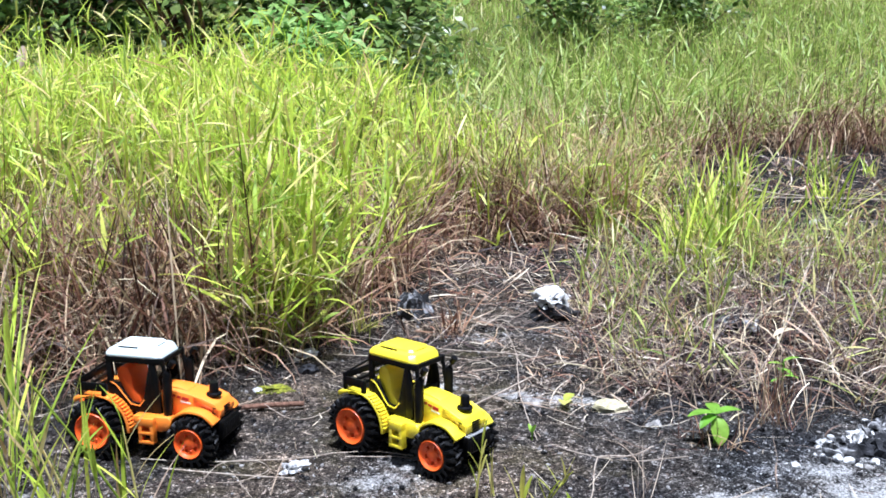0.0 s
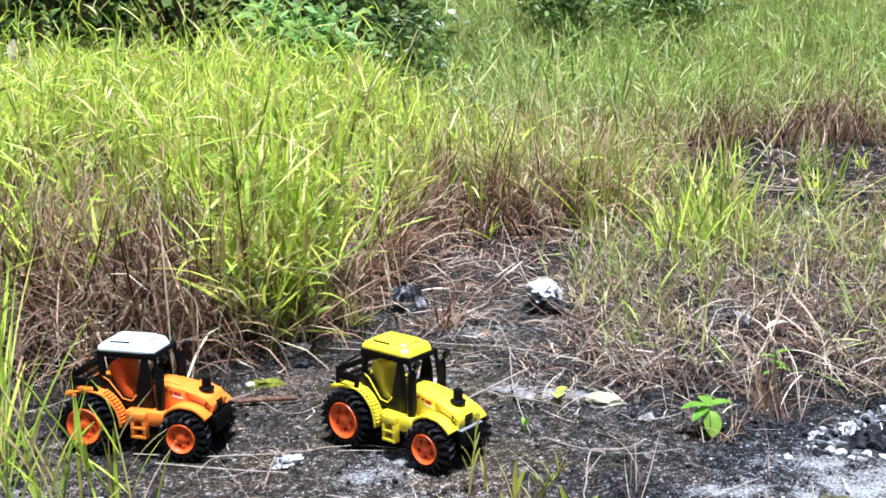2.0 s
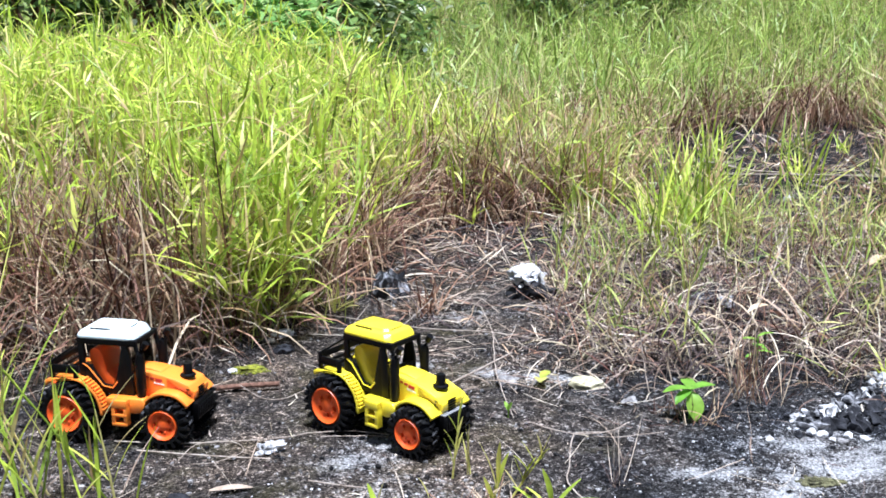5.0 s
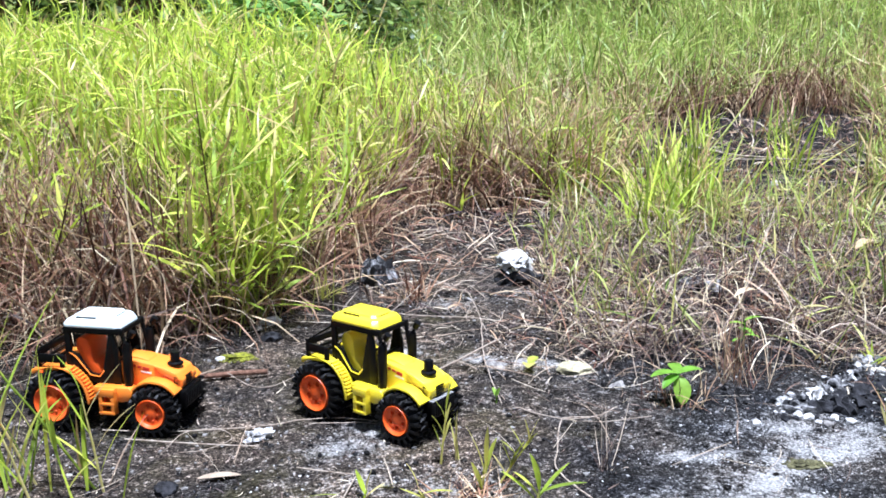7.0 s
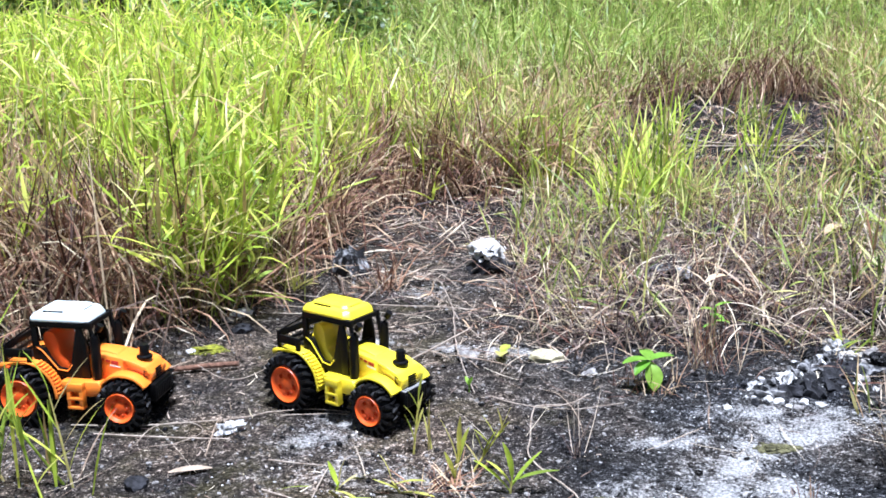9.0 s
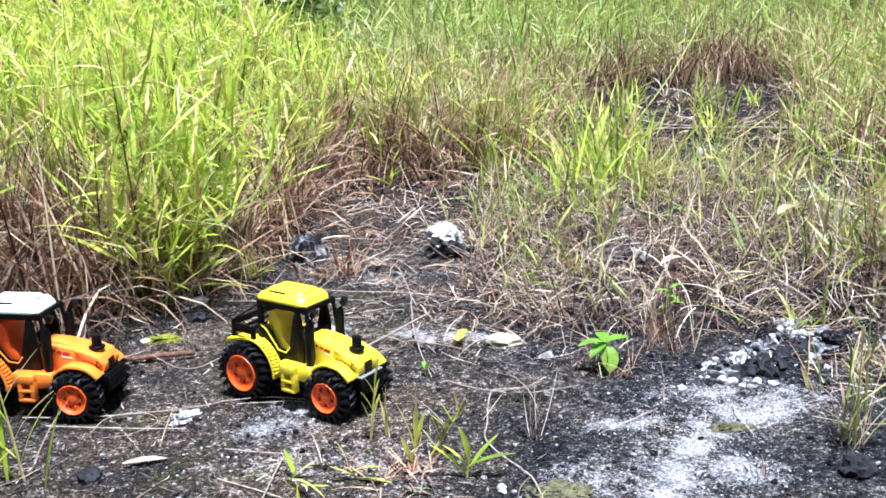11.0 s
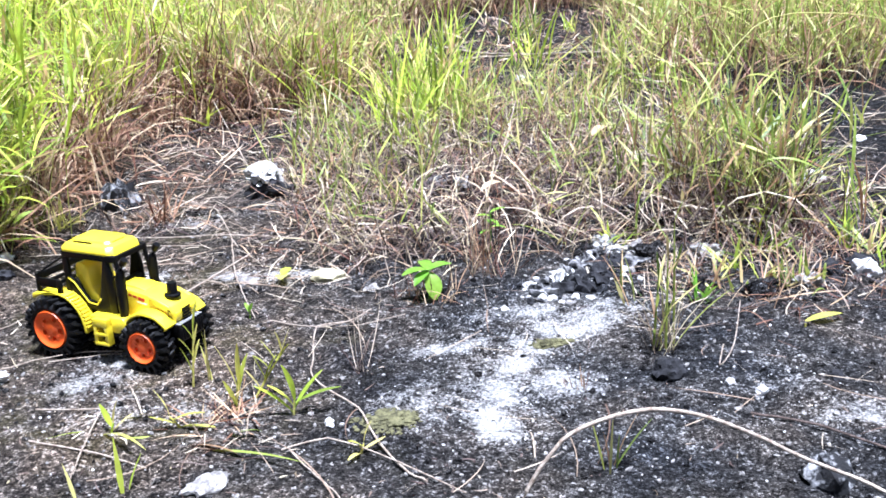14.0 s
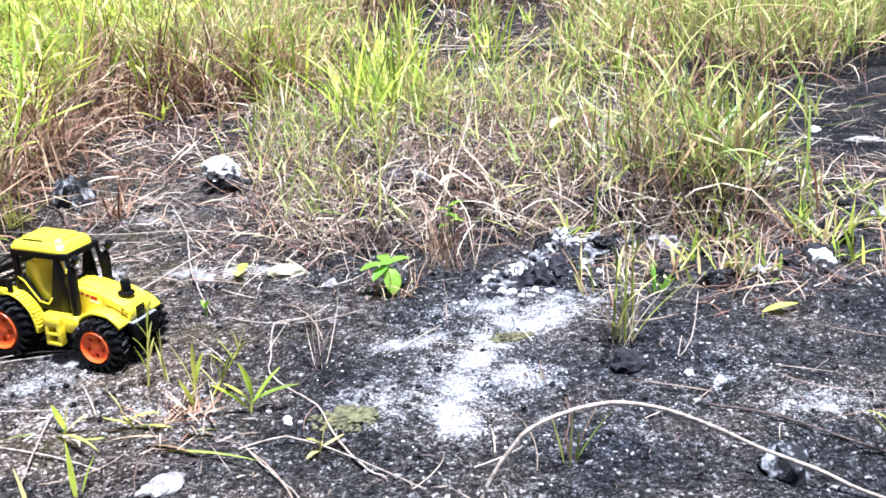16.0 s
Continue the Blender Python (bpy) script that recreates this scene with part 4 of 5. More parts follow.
# loose pale straw on the soil
st = Strips()
for poly, per in (([(-0.6, 1.1), (-0.5, 1.42), (-0.1, 1.5), (0.0, 1.4), (0.0, 1.2), (-0.1, 1.1)], 260), ([(-0.15, 1.4), (-0.1, 1.6), (0.0, 2.2), (0.4, 2.2), (0.3, 1.2), (0.12, 1.12), (0.02, 1.25)], 1900), (MID, 900), ([(-0.6, 0.7), (-0.6, 1.15), (0.3, 1.2), (0.6, 1.1), (0.8, 0.7), (0.3, 0.6)], 330), ([(0.6, 1.0), (1.2, 1.0), (2.2, 3.0), (0.8, 3.3), (0.9, 1.5)], 800), ([(0.75, 2.35), (0.95, 3.4), (2.0, 3.7), (1.5, 2.4)], 500)):
    b = scatter(poly, per, 0.5, 0.12, 51)
    clear = np.ones(len(b), bool)
    for cx, cy, a in ((-0.027, 1.064, -40), (-0.315, 1.07, -17)):
        u = (b[:, 0] - cx) * math.cos(radians(a)) + (b[:, 1] - cy) * math.sin(radians(a))
        v = (b[:, 1] - cy) * math.cos(radians(a)) - (b[:, 0] - cx) * math.sin(radians(a))
        clear &= (np.abs(u) > 0.15) | (np.abs(v) > 0.11)
    b = b[clear]
    b[:, 2] += 0.006 + rng.uniform(0, 0.01, len(b))
    st.blades(b, rng.uniform(0, math.tau, len(b)), rng.uniform(-0.03, 0.25, len(b)), rng.uniform(0.02, 0.12, len(b)), rng.uniform(0.0005, 0.0017, len(b)), rng.uniform(0.0, 0.35, len(b)), seg=6, stalk=0.8, wander=rng.normal(0, 0.7, len(b)))
stuff(st.object("loose_straw", STRAW), "pale loose straws scattered over the soil", "straw")
st = Strips()
b = scatter(MID, 3800, 0.9, 0.1, 52)
b[:, 2] += rng.uniform(0.005, 0.05, len(b))
st.blades(b, rng.uniform(0, math.tau, len(b)), rng.uniform(-0.2, 0.7, len(b)), rng.uniform(0.03, 0.12, len(b)), rng.uniform(0.0007, 0.0024, len(b)), rng.uniform(0.1, 1.4, len(b)), seg=6, stalk=0.8, wander=rng.normal(0, 0.8, len(b)))
stuff(st.object("straw_tangle", TANGLE), "tangled greyish-brown straw over the soil", "straw")


# ---- stones ----
def lump_mesh(bm, centre, size, seed, rough=0.3, subdiv=2, squash=1.0):
    """A broken, uneven stone."""
    r = bmesh.ops.create_icosphere(bm, subdivisions=subdiv, radius=0.5)
    off = Vector((seed * 3.7, seed * 1.3, -seed * 2.1))
    for v in r["verts"]:
        p = v.co.normalized()
        k = 1 + rough * 1.5 * noise.noise(p * 1.4 + off) + rough * noise.noise(p * 3.1 + off) + rough * 0.5 * noise.noise(p * 7 + off)
        q = p * 0.5 * k
        q = Vector((q.x * size[0], q.y * size[1], max(q.z, -0.32) * size[2] * squash))
        v.co = q + Vector(centre)
    return bm


def stone(name, x, y, size, mat, label, seed, rough=0.3, turn=0, subdiv=3, sink=0.3, group=""):
    bm = bmesh.new()
    lump_mesh(bm, (0, 0, 0), size, seed, rough, subdiv)
    ob = part(name, bm, mat, None, smooth=28)
    ob.matrix_basis = pose(x, y, zat(x, y) + size[2] * (0.5 - sink) * 0.7, 0, 0, turn)
    return tagged(ob, label, "stone", group or "stones and clods on the soil")


white_top = stone("white_rock", 0.178, 1.605, (0.054, 0.042, 0.036), STONE_WHITE, "bright white chalky rock on dark soil", 3, 0.42, 60, 4)
white_top.location.z = zat(0.178, 1.605) + 0.034
stone("rock_foot", 0.182, 1.598, (0.07, 0.05, 0.05), STONE_DARK, "dark stone under the white rock", 5, 0.3, 0)
stone("dark_rock", -0.046, 1.6, (0.064, 0.055, 0.075), STONE_MIXED, "dark rock with pale crust among dry grass", 8, 0.35, 40)
stone("pebble", -0.187, 1.342, (0.028, 0.02, 0.016), STONE_DARK, "small dark pebble on the soil", 11, 0.25, 10)
stone("pebble", -0.199, 1.418, (0.032, 0.022, 0.014), STONE_WHITE, "small flat whitish pebble on the soil", 12, 0.3, 30)
stone("pebble", -0.214, 1.386, (0.018, 0.014, 0.011), STONE_GREY, "small grey pebble on the soil", 13, 0.25)
stone("pebble", -0.243, 1.262, (0.013, 0.011, 0.008), STONE_WHITE, "tiny white pebble beside the moss", 14, 0.2)
stone("flat_stone", 0.207, 1.184, (0.04, 0.022, 0.018), STONE_OCHRE, "flat ochre stone at the edge of the grass", 15, 0.3, -12)
stone("pebble", 0.924, 2.475, (0.026, 0.022, 0.02), STONE_WHITE, "round white pebble on dark soil", 16, 0.15)
stone("dark_stone", 0.48, 0.815, (0.036, 0.03, 0.026), STONE_DARK, "dark grey stone lying on chalky soil", 17, 0.28, 25)
stone("crusted_stone", 0.515, 0.615, (0.044, 0.035, 0.034), STONE_MIXED, "dark stone with a white crusted top", 18, 0.3, 60)
stone("dark_stone", -0.231, 0.898, (0.022, 0.019, 0.017), STONE_DARK, "small round dark stone on the soil", 19, 0.22)
stone("pebble", 1.02, 1.365, (0.045, 0.03, 0.025), STONE_WHITE, "white stone beside a large grass tuft", 20, 0.3, 20)
stone("pebble", 1.27, 1.585, (0.024, 0.02, 0.014), STONE_WHITE, "small white stone on dark soil", 21, 0.25)
stone("flat_stone", 1.3, 1.49, (0.065, 0.025, 0.014), STONE_GREY, "long flat pale grey stone on dark soil", 22, 0.35, -20)
stone("pebble", 0.83, 0.985, (0.03, 0.03, 0.03), STONE_WHITE, "white stone among short grass", 23, 0.3)
stone("pebble", 0.545, 0.76, (0.012, 0.01, 0.009), STONE_WHITE, "small white pebble on chalky soil", 24, 0.2)
stone("pebble", 0.52, 0.775, (0.01, 0.008, 0.008), STONE_WHITE, "small white pebble on chalky soil", 25, 0.2)
stone("dark_stone", 0.62, 0.755, (0.016, 0.013, 0.012), STONE_DARK, "small dark stone on chalky soil", 26, 0.25)
stone("pebble", 0.11, 1.2, (0.028, 0.022, 0.013), STONE_GREY, "flat grey pebble near the straw", 27, 0.3, 15)
stone("pebble", 0.25, 1.13, (0.022, 0.014, 0.011), STONE_GREY, "small grey pebble near the seedling", 28, 0.3, 40)
stone("pebble", 0.148, 0.829, (0.008, 0.016, 0.006), STONE_WHITE, "small white chip on the soil", 29, 0.25)
stone("flat_stone", 0.036, 0.752, (0.04, 0.026, 0.014), STONE_GREY, "flat pale stone under dry leaves", 30, 0.3, 20)
stone("dark_stone", 0.62, 1.13, (0.045, 0.036, 0.036), SOIL, "dark clod under the grass", 31, 0.35, 0)
stone("dark_stone", 0.68, 1.28, (0.06, 0.05, 0.045), SOIL, "dark clod in the dry tangle", 32, 0.35, 0)
stone("dark_stone", 0.47, 1.55, (0.07, 0.05, 0.045), STONE_MIXED, "crusted clod in the dry tangle", 33, 0.35, 0)
stone("dark_stone", 0.6, 1.75, (0.09, 0.06, 0.05), SOIL, "dark clod in the dry tangle", 34, 0.35, 0)
rr = random.Random(5)
# broken ridge: white chalk crust along its upper edge over black lumps, with chips round it
for k in range(23):
    f = k / 22
    s = rr.uniform(0.012, 0.022)
    stone("ridge_crust", 0.436 + 0.155 * f + rr.gauss(0, 0.006), 1.062 + 0.13 * f ** 1.1 + rr.gauss(0, 0.006), (s * rr.uniform(1.1, 1.7), s, s * rr.uniform(0.7, 1.1)), CRUMBLY if k % 2 else STONE_CRUST,
          "broken white chalk crust on the ridge" if k % 2 else "dark stone flecked with chalk crust", 70 + k, 0.75, rr.uniform(0, 360), 3, 0.15 if f > 0.4 else 0.3, "stones of the ridge")
for k in range(30):
    f = rr.random()
    s = rr.uniform(0.009, 0.024)
    stone("ridge_stone", 0.452 + 0.14 * f + abs(rr.gauss(0, 0.016)), 1.05 + 0.125 * f - abs(rr.gauss(0, 0.014)), (s * rr.uniform(1.0, 1.5), s, s * rr.uniform(0.7, 1.05)), STONE_CRUST if k % 5 == 0 else STONE_DARK,
          "dark stone flecked with chalk crust" if k % 5 == 0 else "black angular lump under the chalk crust", 90 + k, 0.6, rr.uniform(0, 360), 2, 0.3, "stones of the ridge")
for k in range(70):
    f = rr.random()
    x, y = 0.43 + 0.15 * f + rr.gauss(0, 0.03), 1.03 + 0.13 * f + rr.gauss(-0.008, 0.022)
    s = rr.uniform(0.004, 0.012)
    m = rr.choice((STONE_WHITE, STONE_WHITE, STONE_GREY, STONE_DARK, STONE_DARK))
    stone("ridge_chip", x, y, (s * rr.uniform(0.9, 1.6), s, s * rr.uniform(0.6, 1.0)), m, {"chalk_stone": "white chalk chip beside the ridge", "grey_stone": "grey stone chip beside the ridge", "dark_stone": "black stone chip beside the ridge"}[m.name], 130 + k, 0.4, rr.uniform(0, 360), 2, 0.25, "chips round the ridge")


def grit():
    """Loose gravel and crumbs of soil, in three shades."""
    base = bmesh.new()
    bmesh.ops.create_icosphere(base, subdivisions=1, radius=0.5)
    bv = np.array([v.co for v in base.verts])
    bf = np.array([[v.index for v in f.verts] for f in base.faces])
    base.free()
    for name, mat, n, lo, hi, label in (("dark_grit", SOIL, 9000, 0.0015, 0.008, "dark gravel and soil crumbs"), ("grey_grit", STONE_GREY, 8000, 0.001, 0.006, "greyish gravel over the soil"),
                                       ("white_grit", STONE_WHITE, 2600, 0.0008, 0.003, "white chalk crumbs over the soil")):
        x, y = rng.uniform(-0.7, 1.5, n), 0.55 + 1.75 * rng.uniform(0, 1, n) ** 1.5
        s = lo + (hi - lo) * rng.uniform(0, 1, n) ** 3.0
        if mat is STONE_WHITE:
            pull = rng.uniform(0, 1, n) < 0.75
            c = np.array(CHALK)[rng.integers(0, len(CHALK), n)]
            x, y = np.where(pull, c[:, 0] + rng.normal(0, 1, n) * c[:, 2] * 0.9, x), np.where(pull, c[:, 1] + rng.normal(0, 1, n) * c[:, 3] * 0.9, y)
        a = rng.uniform(0, math.tau, n)
        v = bv[None] * (1 + rng.uniform(-0.35, 0.35, (n, len(bv), 1))) * s[:, None, None] * np.stack([rng.uniform(0.8, 1.5, n), rng.uniform(0.7, 1.1, n), rng.uniform(0.5, 0.9, n)], -1)[:, None, :]
        px = v[..., 0] * np.cos(a)[:, None] - v[..., 1] * np.sin(a)[:, None] + x[:, None]
        py = v[..., 0] * np.sin(a)[:, None] + v[..., 1] * np.cos(a)[:, None] + y[:, None]
        pz = v[..., 2] + (height(x, y) + s * 0.18)[:, None]
        f = (bf[None] + (np.arange(n) * len(bv))[:, None, None]).reshape(-1, 3)
        me = bpy.data.meshes.new(name)
        me.from_pydata(np.stack([px, py, pz], -1).reshape(-1, 3), [], f.tolist())
        me.materials.append(mat)
        stuff(new(name, me), label, "gravel")


grit()


def moss(x, y, rx, ry, mat, label, seed, turn=0):
    bm = bmesh.new()
    lump_mesh(bm, (0, 0, 0.0005), (rx * 1.25, ry * 1.25, 0.007), seed, 0.5, 4)
    for k in range(190):
        a, d = rr.uniform(0, math.tau), rr.random() ** 0.5
        s = rr.uniform(0.0012, 0.004)
        d *= 1 + 0.35 * noise.noise((math.cos(a) * 1.7, math.sin(a) * 1.7, seed))
        px, py = math.cos(a) * d * rx * 1.1, math.sin(a) * d * ry * 1.1
        lump_mesh(bm, (px, py, zat(x + px, y + py) - zat(x, y) + 0.0006), (s * 1.5, s * 1.5, s * 0.8), seed + k, 0.4, 1)
    ob = part("moss_patch", bm, mat)
    ob.location = (x, y, zat(x, y))
    tagged(ob, label, "moss", kind="stuff")


moss(-0.222, 1.265, 0.024, 0.016, MOSS, "bright yellow-green moss patch on the soil", 200)
moss(0.199, 0.815, 0.03, 0.022, MOSS_OLIVE, "olive moss patch on the soil", 300)
moss(-0.02, 1.16, 0.05, 0.03, MOSS_OLIVE, "thin olive moss on damp soil", 400)
moss(0.4, 0.93, 0.02, 0.008, MOSS_OLIVE, "dark olive moss among chalk", 600)


# ---- sticks, straws and stems ----
def curve_points(pts, n=6):
    """Catmull-Rom through the points."""
    pts = [Vector(p) for p in pts]
    q = [pts[0]] + pts + [pts[-1]]
    out = []
    for i in range(1, len(q) - 2):
        for k in range(n):
            t = k / n
            a, b_, c, d = q[i - 1], q[i], q[i + 1], q[i + 2]
            out.append(0.5 * ((2 * b_) + (c - a) * t + (2 * a - 5 * b_ + 4 * c - d) * t * t + (3 * b_ - a - 3 * c + d) * t ** 3))
    return out + [pts[-1]]


def stick(name, pts, r0, r1, mat, label, category="twig", lift=True, kink=0.0):
    p3 = [(p[0], p[1], (zat(p[0], p[1]) if lift else 0) + (p[2] if len(p) > 2 else 0.003) + r0) for p in pts]
    c = curve_points(p3, 4)
    if kink:
        c = [p + Vector((rr.gauss(0, kink), rr.gauss(0, kink), abs(rr.gauss(0, kink)) * 0.5)) if i % 3 == 1 else p for i, p in enumerate(c)]
    n = len(c) - 1
    if mat is STEM:
        r0, r1 = r0 * 0.66, r1 * 0.66
    bm = bmesh.new()
    tube(bm, c, [r0 + (r1 - r0) * i / n for i in range(n + 1)], 7)
    return tagged(part(name, bm, mat, None, smooth=60), label, category, category + "s on the soil")


stick("brown_stick", [(-0.262, 1.19, 0.004), (-0.21, 1.2, 0.004), (-0.174, 1.204, 0.004)], 0.0034, 0.0032, BARK, "short reddish-brown stick on the soil")
stick("long_twig", [(-0.072, 1.083), (0.0, 1.155), (0.06, 1.215), (0.124, 1.288, 0.008)], 0.0018, 0.0015, STEM, "long straight pale twig on the soil", kink=0.0005)
stick("arched_twig", [(0.248, 0.62, -0.01), (0.256, 0.62, 0.025), (0.277, 0.62, 0.057), (0.303, 0.62, 0.077), (0.357, 0.62, 0.082), (0.413, 0.615, 0.063), (0.482, 0.598, 0.026), (0.515, 0.58, 0.014), (0.539, 0.562, 0.004), (0.56, 0.545, -0.002)], 0.0027, 0.0022, STEM, "pale dry stem arching over the soil", "stem", kink=0.0004)
stick("long_straw", [(-0.33, 1.035, 0.004), (-0.25, 1.028), (-0.16, 1.036, 0.004), (-0.09, 1.05, 0.006), (-0.03, 1.043)], 0.0011, 0.0008, STEM, "long thin pale straw in front of the toys", "straw", kink=0.0006)
stick("long_straw", [(-0.30, 1.012), (-0.22, 0.995), (-0.155, 0.984)], 0.0013, 0.0011, STEM, "thick pale straw on the soil", "straw", kink=0.0003)
stick("bent_straw", [(-0.25, 0.985), (-0.235, 1.005, 0.012), (-0.2, 1.012, 0.012), (-0.185, 1.0, 0.006), (-0.21, 0.98), (-0.235, 0.975)], 0.0008, 0.0006, STEM, "thin looped dry stem on the soil", "stem")
stick("bent_straw", [(-0.222, 1.19, 0.012), (-0.19, 1.165), (-0.165, 1.16), (-0.145, 1.178, 0.005), (-0.14, 1.19, 0.004)], 0.0008, 0.0006, STEM, "thin curved dry stem on the soil", "stem")
stick("crooked_twig", [(0.105, 1.38), (0.1, 1.29, 0.01), (0.097, 1.21, 0.008), (0.102, 1.15), (0.108, 1.09)], 0.0014, 0.0009, STEM, "pale crooked dry stem on the soil", "stem", kink=0.0008)
stick("crooked_twig", [(0.21, 1.03, 0.01), (0.17, 1.03, 0.008), (0.155, 0.97), (0.148, 0.93), (0.16, 0.885), (0.178, 0.846), (0.181, 0.79), (0.193, 0.736), (0.205, 0.7)], 0.0012, 0.0015, STEM, "long crooked pale stem with side shoots", "stem", kink=0.001)
stick("crooked_twig", [(0.236, 1.064, 0.006), (0.205, 1.03, 0.012), (0.17, 1.03, 0.008)], 0.0012, 0.0008, STEM, "short crooked pale stem", "stem", kink=0.0008)
stick("crooked_twig", [(0.12, 1.075), (0.165, 1.045), (0.21, 1.03, 0.006), (0.27, 1.04)], 0.001, 0.0007, STEM, "thin pale stem near the seedling", "stem", kink=0.001)
stick("crooked_twig", [(0.1, 0.79), (0.14, 0.79, 0.006), (0.18, 0.76), (0.23, 0.675)], 0.0013, 0.001, STEM, "pale forked stem on the soil", "stem", kink=0.0008)
stick("crooked_twig", [(0.107, 0.79), (0.118, 0.745), (0.132, 0.706), (0.135, 0.68)], 0.0011, 0.0008, STEM, "short pale stem on the soil", "stem", kink=0.0006)
stick("long_straw", [(-0.108, 1.042), (-0.05, 1.038, 0.004), (0.012, 1.026)], 0.0009, 0.0007, STEM, "thin pale straw on the soil", "straw", kink=0.0006)
stick("long_straw", [(-0.11, 0.932), (-0.08, 0.92), (-0.045, 0.905)], 0.0012, 0.001, STEM, "pale straw on the soil", "straw")
stick("long_straw", [(-0.11, 0.87), (-0.05, 0.83), (-0.011, 0.79)], 0.0014, 0.001, STEM, "pale straw on the soil", "straw", kink=0.0006)
stick("long_straw", [(-0.05, 0.9), (-0.062, 0.85), (-0.072, 0.79)], 0.0011, 0.0009, STEM, "pale straw on the soil", "straw", kink=0.0006)
stick("long_straw", [(-0.145, 1.495, 0.006), (0.0, 1.41, 0.01), (0.1, 1.375, 0.01), (0.2, 1.345, 0.006)], 0.0013, 0.001, STEM, "long pale straw along the grass edge", "straw", kink=0.001)
stick("long_straw", [(-0.15, 1.44, 0.004), (-0.02, 1.385, 0.01), (0.07, 1.36, 0.006)], 0.0011, 0.0008, STEM, "long pale straw along the grass edge", "straw", kink=0.001)
stick("long_straw", [(0.02, 1.89, 0.01), (0.09, 1.925, 0.014), (0.15, 1.96, 0.006)], 0.0014, 0.001, STEM, "pale straw lying behind the stones", "straw")
stick("leaning_straw", [(0.17, 1.72, 0.0), (0.15, 1.82, 0.045), (0.125, 1.95, 0.1)], 0.0015, 0.001, STEM, "pale straw leaning over bare soil", "straw")
stick("leaning_straw", [(-0.07, 1.344, 0.0), (-0.02, 1.36, 0.03), (0.02, 1.38, 0.065)], 0.001, 0.0008, STEM, "thin straw leaning out of the soil", "straw")
stick("dark_twig", [(0.51, 0.722), (0.55, 0.68), (0.6, 0.6), (0.63, 0.56)], 0.0013, 0.001, TWIG, "thin dark twig on chalky soil", kink=0.0008)
stick("crooked_twig", [(0.56, 0.855), (0.53, 0.81), (0.55, 0.82, 0.02), (0.595, 0.885, 0.03)], 0.001, 0.0008, STEM, "bent pale stem beside a tuft", "stem")
stick("pale_branch", [(0.85, 3.0, 0.02), (1.0, 2.75, 0.02), (1.3, 2.72, 0.02), (1.7, 2.8, 0.02)], 0.004, 0.003, STEM, "long pale dry stalk on dark soil", "stem", kink=0.004)
stick("pale_branch", [(0.8, 2.75, 0.02), (1.1, 2.66, 0.03), (1.5, 2.6, 0.02)], 0.003, 0.002, STEM, "long pale dry stalk on dark soil", "stem", kink=0.004)
stick("green_stalk", [(0.78, 2.7, 0.0), (0.98, 2.9, 0.16), (1.15, 3.1, 0.33)], 0.0022, 0.0012, FAR, "long green stalk leaning over dark soil", "stem")
stick("green_stalk", [(0.95, 2.2, 0.0), (1.25, 2.35, 0.12), (1.55, 2.5, 0.22)], 0.002, 0.0011, FAR, "long green stalk leaning over dark soil", "stem")
stick("long_stalk", [(0.72, 1.25, 0.14), (0.85, 1.3, 0.26), (0.98, 1.3, 0.27), (1.1, 1.25, 0.25)], 0.0012, 0.0006, FIELD, "long pale grass stalk bending sideways", "grass stalk")
stick("leaning_straw", [(0.63, 1.2, 0.0), (0.66, 1.24, 0.05), (0.74, 1.4, 0.13)], 0.001, 0.0007, STEM, "pale straw leaning in the tangle", "straw")
stick("leaning_straw", [(0.4, 1.26, 0.0), (0.5, 1.4, 0.07), (0.6, 1.6, 0.12)], 0.0011, 0.0007, STEM, "pale straw leaning in the tangle", "straw")
stick("leaning_straw", [(0.28, 1.16, 0.002), (0.275, 1.18, 0.04), (0.27, 1.2, 0.1)], 0.0011, 0.0007, STEM, "thin straw leaning out of the soil", "straw")
for k in range(16):
    a, x, y = rr.uniform(0, math.pi), rr.uniform(-0.1, 0.85), rr.uniform(1.24, 1.6)
    d, L = Vector((math.cos(a), math.sin(a), 0)), rr.uniform(0.08, 0.2)
    stick("tangle_straw", [(x, y, 0.01), (x + d.x * L / 2 + rr.gauss(0, 0.01), y + d.y * L / 2, rr.uniform(0.015, 0.04)), (x + d.x * L, y + d.y * L, rr.uniform(0.005, 0.03))], 0.0011, 0.0007, STEM, "pale straw lying across the tangled grass", "straw", kink=0.001)


# ---- single plants ----
def broad_leaf(bm, base, azim, elev, length, width, droop=0.9, n=7):
    """An oval pointed leaf, folded a little along its midrib."""
    p, rows = Vector(base), []
    for i in range(n + 1):
        s = i / n
        e = elev - droop * s
        d = Vector((math.cos(azim) * math.cos(e), math.sin(azim) * math.cos(e), math.sin(e)))
        if i:
            p = p + d * (length / n)
        side = Vector((-math.sin(azim), math.cos(azim), 0))
        up = side.cross(d) * -1
        w = width * 0.5 * (math.sin(math.pi * min(1, s * 0.93 + 0.05)) ** 0.8) + 0.0003
        rows.append([bm.verts.new(p - side * w + up * w * 0.25), bm.verts.new(p - side * w * 0.5 + up * w * 0.06), bm.verts.new(p), bm.verts.new(p + side * w * 0.5 + up * w * 0.06), bm.verts.new(p + side * w + up * w * 0.25)])
    for a, b_ in zip(rows, rows[1:]):
        for k in range(4):
            bm.faces.new((a[k], a[k + 1], b_[k + 1], b_[k]))
    return bm


